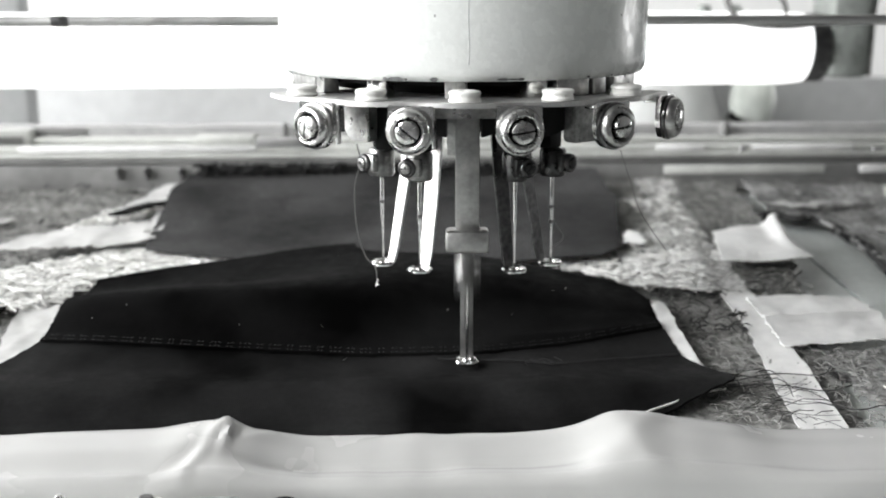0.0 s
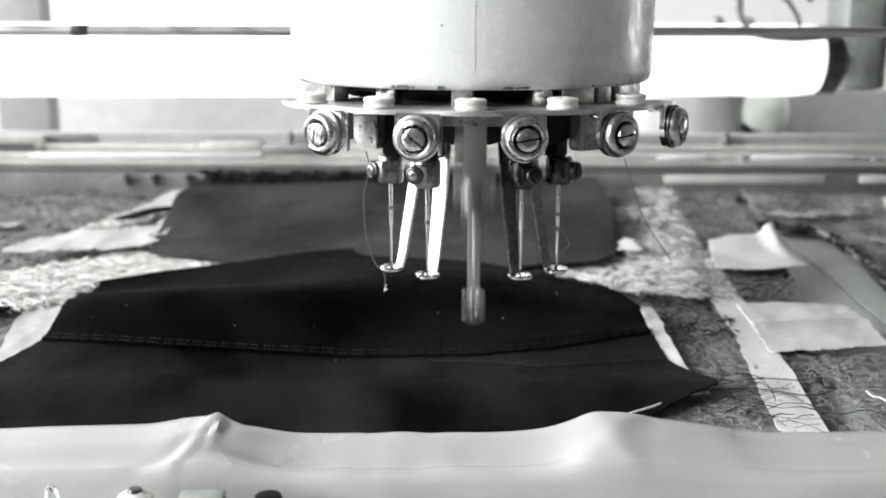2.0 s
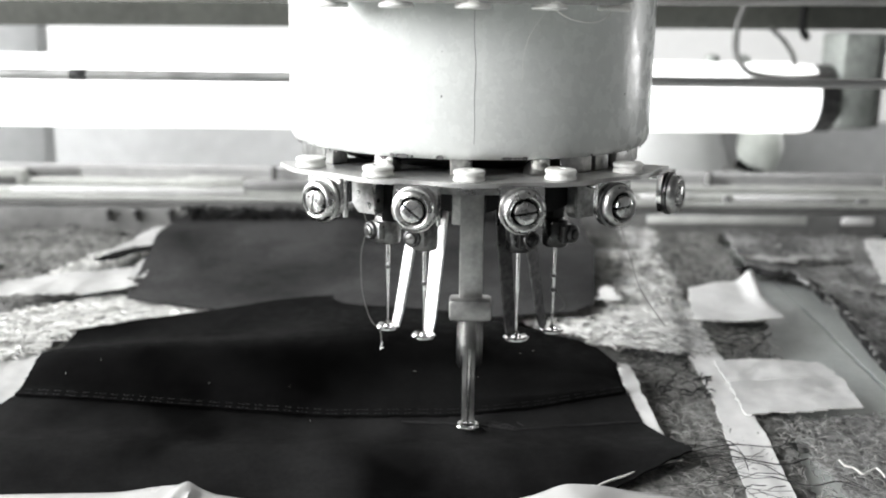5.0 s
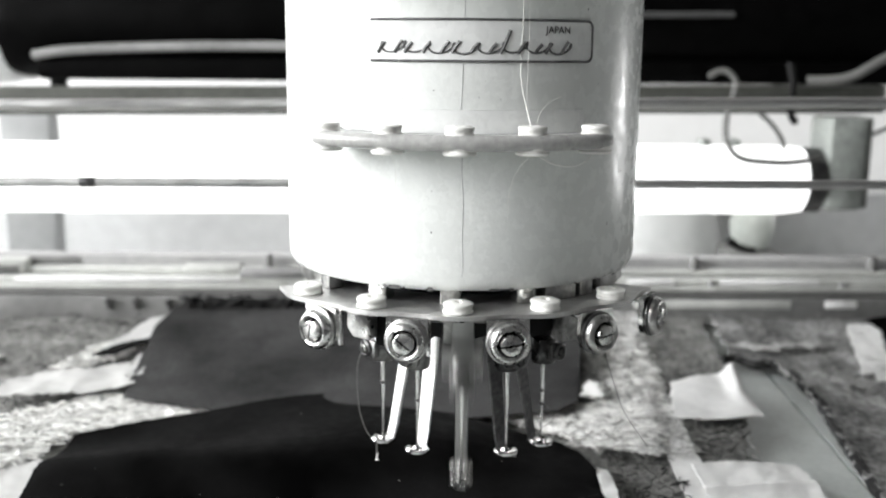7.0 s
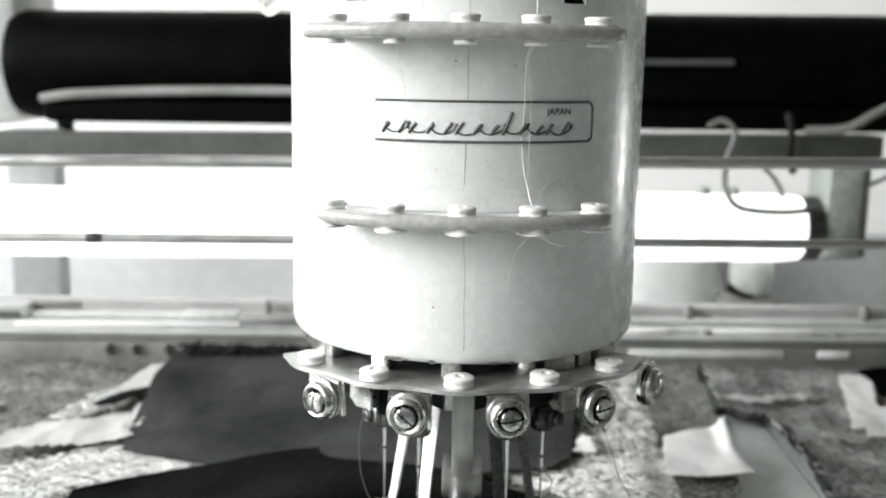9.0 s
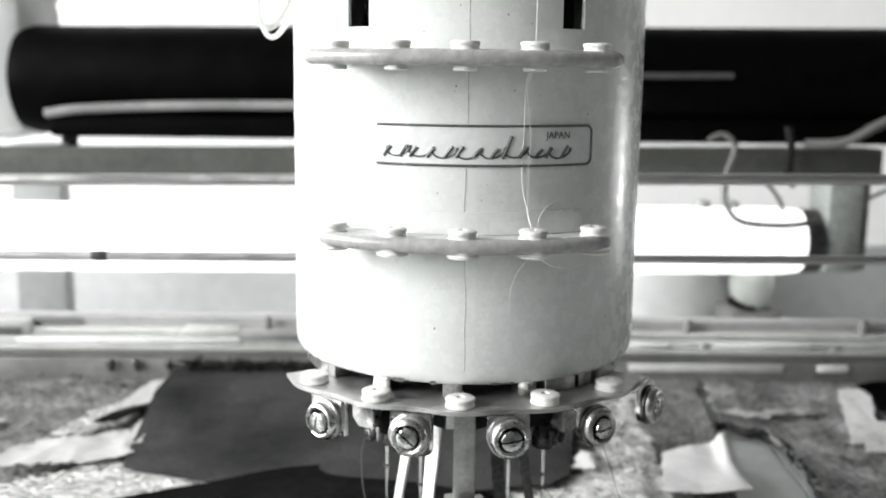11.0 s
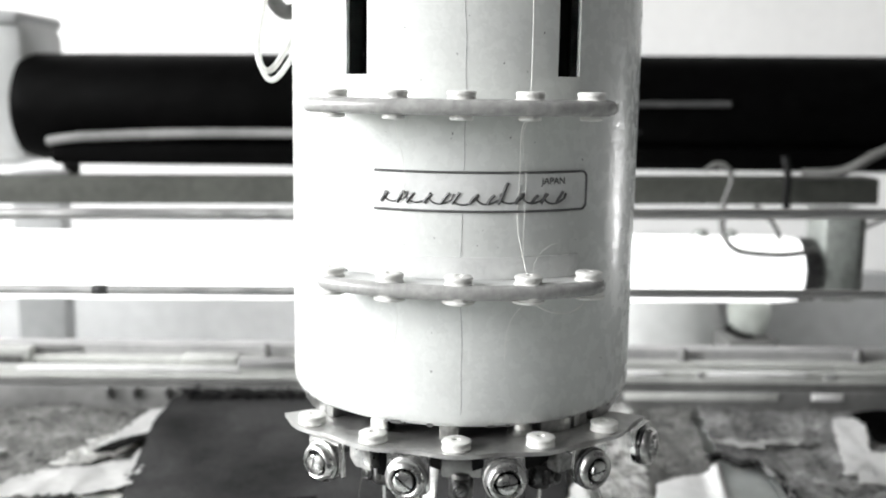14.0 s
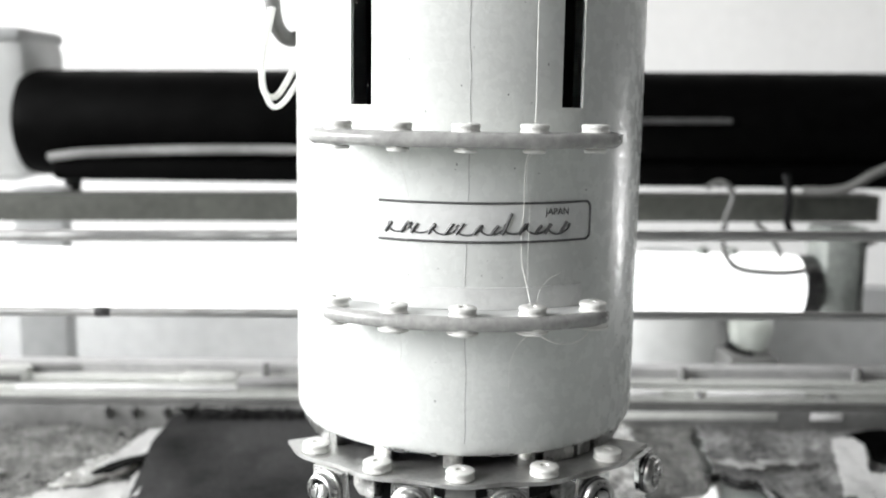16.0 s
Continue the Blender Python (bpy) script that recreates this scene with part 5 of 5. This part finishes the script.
def motions():
    FRAME = [  # seconds, the frame's shift
        (0, 0.0000, 0.0000),
        (0.5, -0.0013, 0.0012),
        (1, -0.0027, 0.0007),
        (1.5, -0.0030, 0.0006),
        (2, -0.0045, 0.0019),
        (2.5, -0.0060, 0.0005),
        (3, -0.0068, 0.0021),
        (5.5, -0.0110, -0.0006),
        (6, -0.0118, -0.0017),
        (6.5, -0.0128, -0.0020),
        (7, -0.0133, -0.0005),
        (7.5, -0.0142, -0.0022),
        (8, -0.0150, -0.0003),
        (8.5, -0.0154, -0.0015),
        (9, -0.0154, 0.0001),
        (11.5, -0.0166, -0.0013),
        (12, -0.0165, -0.0004),
        (12.5, -0.0171, -0.0008),
        (13, -0.0169, 0.0000),
        (13.5, -0.0171, -0.0004),
        (14, -0.0171, 0.0000),
        (14.5, -0.0175, 0.0005),
        (15, -0.0177, 0.0000),
        (15.5, -0.0177, 0.0010),
        (16, -0.0184, -0.0008),
    ]
    STROKE = [
        (0, 0), (0.1, 0), (0.2, 0), (0.3, 0), (0.4, 0.08), (0.5, 0.2), (0.6, 0.3), (0.7, 0.4), (0.8, 0), (0.9, 0.6),
        (1, 0.77), (1.1, 0.95), (1.2, 1), (1.3, 0), (1.4, 1), (1.5, 1), (1.6, 1), (1.7, 1), (1.8, 0.14), (1.9, 0.72),
        (2, 0.72), (2.1, 0.43), (2.2, 0.22), (2.3, 0.8), (2.4, 0), (2.5, 0.1), (2.6, 0), (2.7, 0), (2.8, 1), (2.9, 0),
        (3, 0), (3.1, 0.1), (3.2, 0), (3.3, 0.8), (3.4, 1), (3.5, 0), (3.6, 0.2), (3.7, 0.6), (3.8, 1), (3.9, 0.9),
        (4, 0), (4.1, 0.1), (4.2, 0.3), (4.3, 0.8), (4.4, 1), (4.5, 0), (4.6, 0.2), (4.7, 0.6), (4.8, 1), (4.9, 0.9),
        (5, 0), (5.1, 0.1), (5.2, 0.3), (5.3, 0.04), (5.4, 0.05), (5.5, 0), (5.6, 0.2), (5.7, 0.4), (5.8, 0.5), (5.9, 0.8),
        (6, 0), (6.1, 1), (6.2, 1), (6.3, 1), (6.4, 1), (6.5, 0.06), (6.6, 1), (6.7, 0.9), (6.8, 0.5), (6.9, 0.5),
        (7, 0.8), (7.1, 0.1), (7.2, 0.3), (7.3, 0.8), (7.4, 1), (7.5, 1), (7.6, 0.2), (7.7, 0.6), (7.8, 1), (7.9, 0.9),
        (8, 1), (8.1, 0.1), (8.2, 0.3), (8.3, 0.8), (8.4, 1), (8.5, 0.8), (8.6, 0.2), (8.7, 0.6), (8.8, 1), (8.9, 0.9),
        (9, 0.12), (9.1, 0.1), (9.2, 0.3), (9.3, 0.8), (9.4, 1), (9.5, 0), (9.6, 0.2), (9.7, 0.6), (9.8, 1), (9.9, 0.9),
        (10, 0), (10.1, 0.1), (10.2, 0.3), (10.3, 0.8), (10.4, 1), (10.5, 0), (10.6, 0.2), (10.7, 0.6), (10.8, 1), (10.9, 0.9),
        (11, 0), (11.1, 0.1), (11.2, 0.3), (11.3, 0.8), (11.4, 1), (11.5, 0.0), (11.6, 0.2), (11.7, 0.6), (11.8, 1), (11.9, 0.9),
        (12, 1), (12.1, 0.1), (12.2, 0.3), (12.3, 0.8), (12.4, 1), (12.5, 0.0), (12.6, 0.2), (12.7, 0.6), (12.8, 1), (12.9, 0.9),
        (13, 1), (13.1, 0.1), (13.2, 0.3), (13.3, 0.8), (13.4, 1), (13.5, 1), (13.6, 0.2), (13.7, 0.6), (13.8, 1), (13.9, 0.9),
        (14, 1), (14.1, 0.1), (14.2, 0.3), (14.3, 0.8), (14.4, 1), (14.5, 1), (14.6, 0.2), (14.7, 0.6), (14.8, 1), (14.9, 0.9),
        (15, 1), (15.1, 0.1), (15.2, 0.3), (15.3, 0.8), (15.4, 1), (15.5, 1), (15.6, 0.2), (15.7, 0.6), (15.8, 1), (15.9, 0.9),
        (16, 1),
    ]
    carried = [(t, pose(dx, dy, dy * 0.095)) for t, dx, dy in FRAME]
    for ob in MOVING:
        walk(ob, carried)
    base = NEEDLE.matrix_basis.copy()
    walk(NEEDLE, [(t, Matrix.Translation((0, 0, -0.0245 * (1 - up))) @ base) for t, up in beats(STROKE)])

    # the take-up bar stays high and dips now and then
    rows = [(0.0, 0.205)]
    for t, z in ((4.0, 0.17), (4.6, 0.17), (9.6, 0.17), (10.3, 0.17), (10.9, 0.17), (11.7, 0.1705), (12.0, 0.170), (12.2, 0.1755), (13.0, 0.169), (13.2, 0.1735)):
        rows += [(t - 0.067, 0.205), (t, z), (t + 0.067, 0.205)]
    rows += [(13.4, 0.205), (13.467, 0.165), (13.533, 0.190), (13.6, 0.205), (16.0, 0.205)]
    walk(TAKEUP, [(t, pose(0, 0, z)) for t, z in rows])

    # the needle bar goes on beating while the foot rests on the cloth
    bar = []
    for t, up in STROKE:
        down = 1.0 if up < 0.03 else 0.0
        bar += [(t - 1 / 30, pose(0, 0, 0.004 * down))] if t else []
        bar += [(t, pose(0, 0, -0.004 * down))]
        bar += [(t + 1 / 30, pose(0, 0, -0.013 * down))] if t < 16 else []
    for ob in NEEDLE.children:
        if ob.name.split(".")[0] in ("clamp", "screw_seat", "clamp_screw", "needle"):
            walk(ob, bar)


motions()
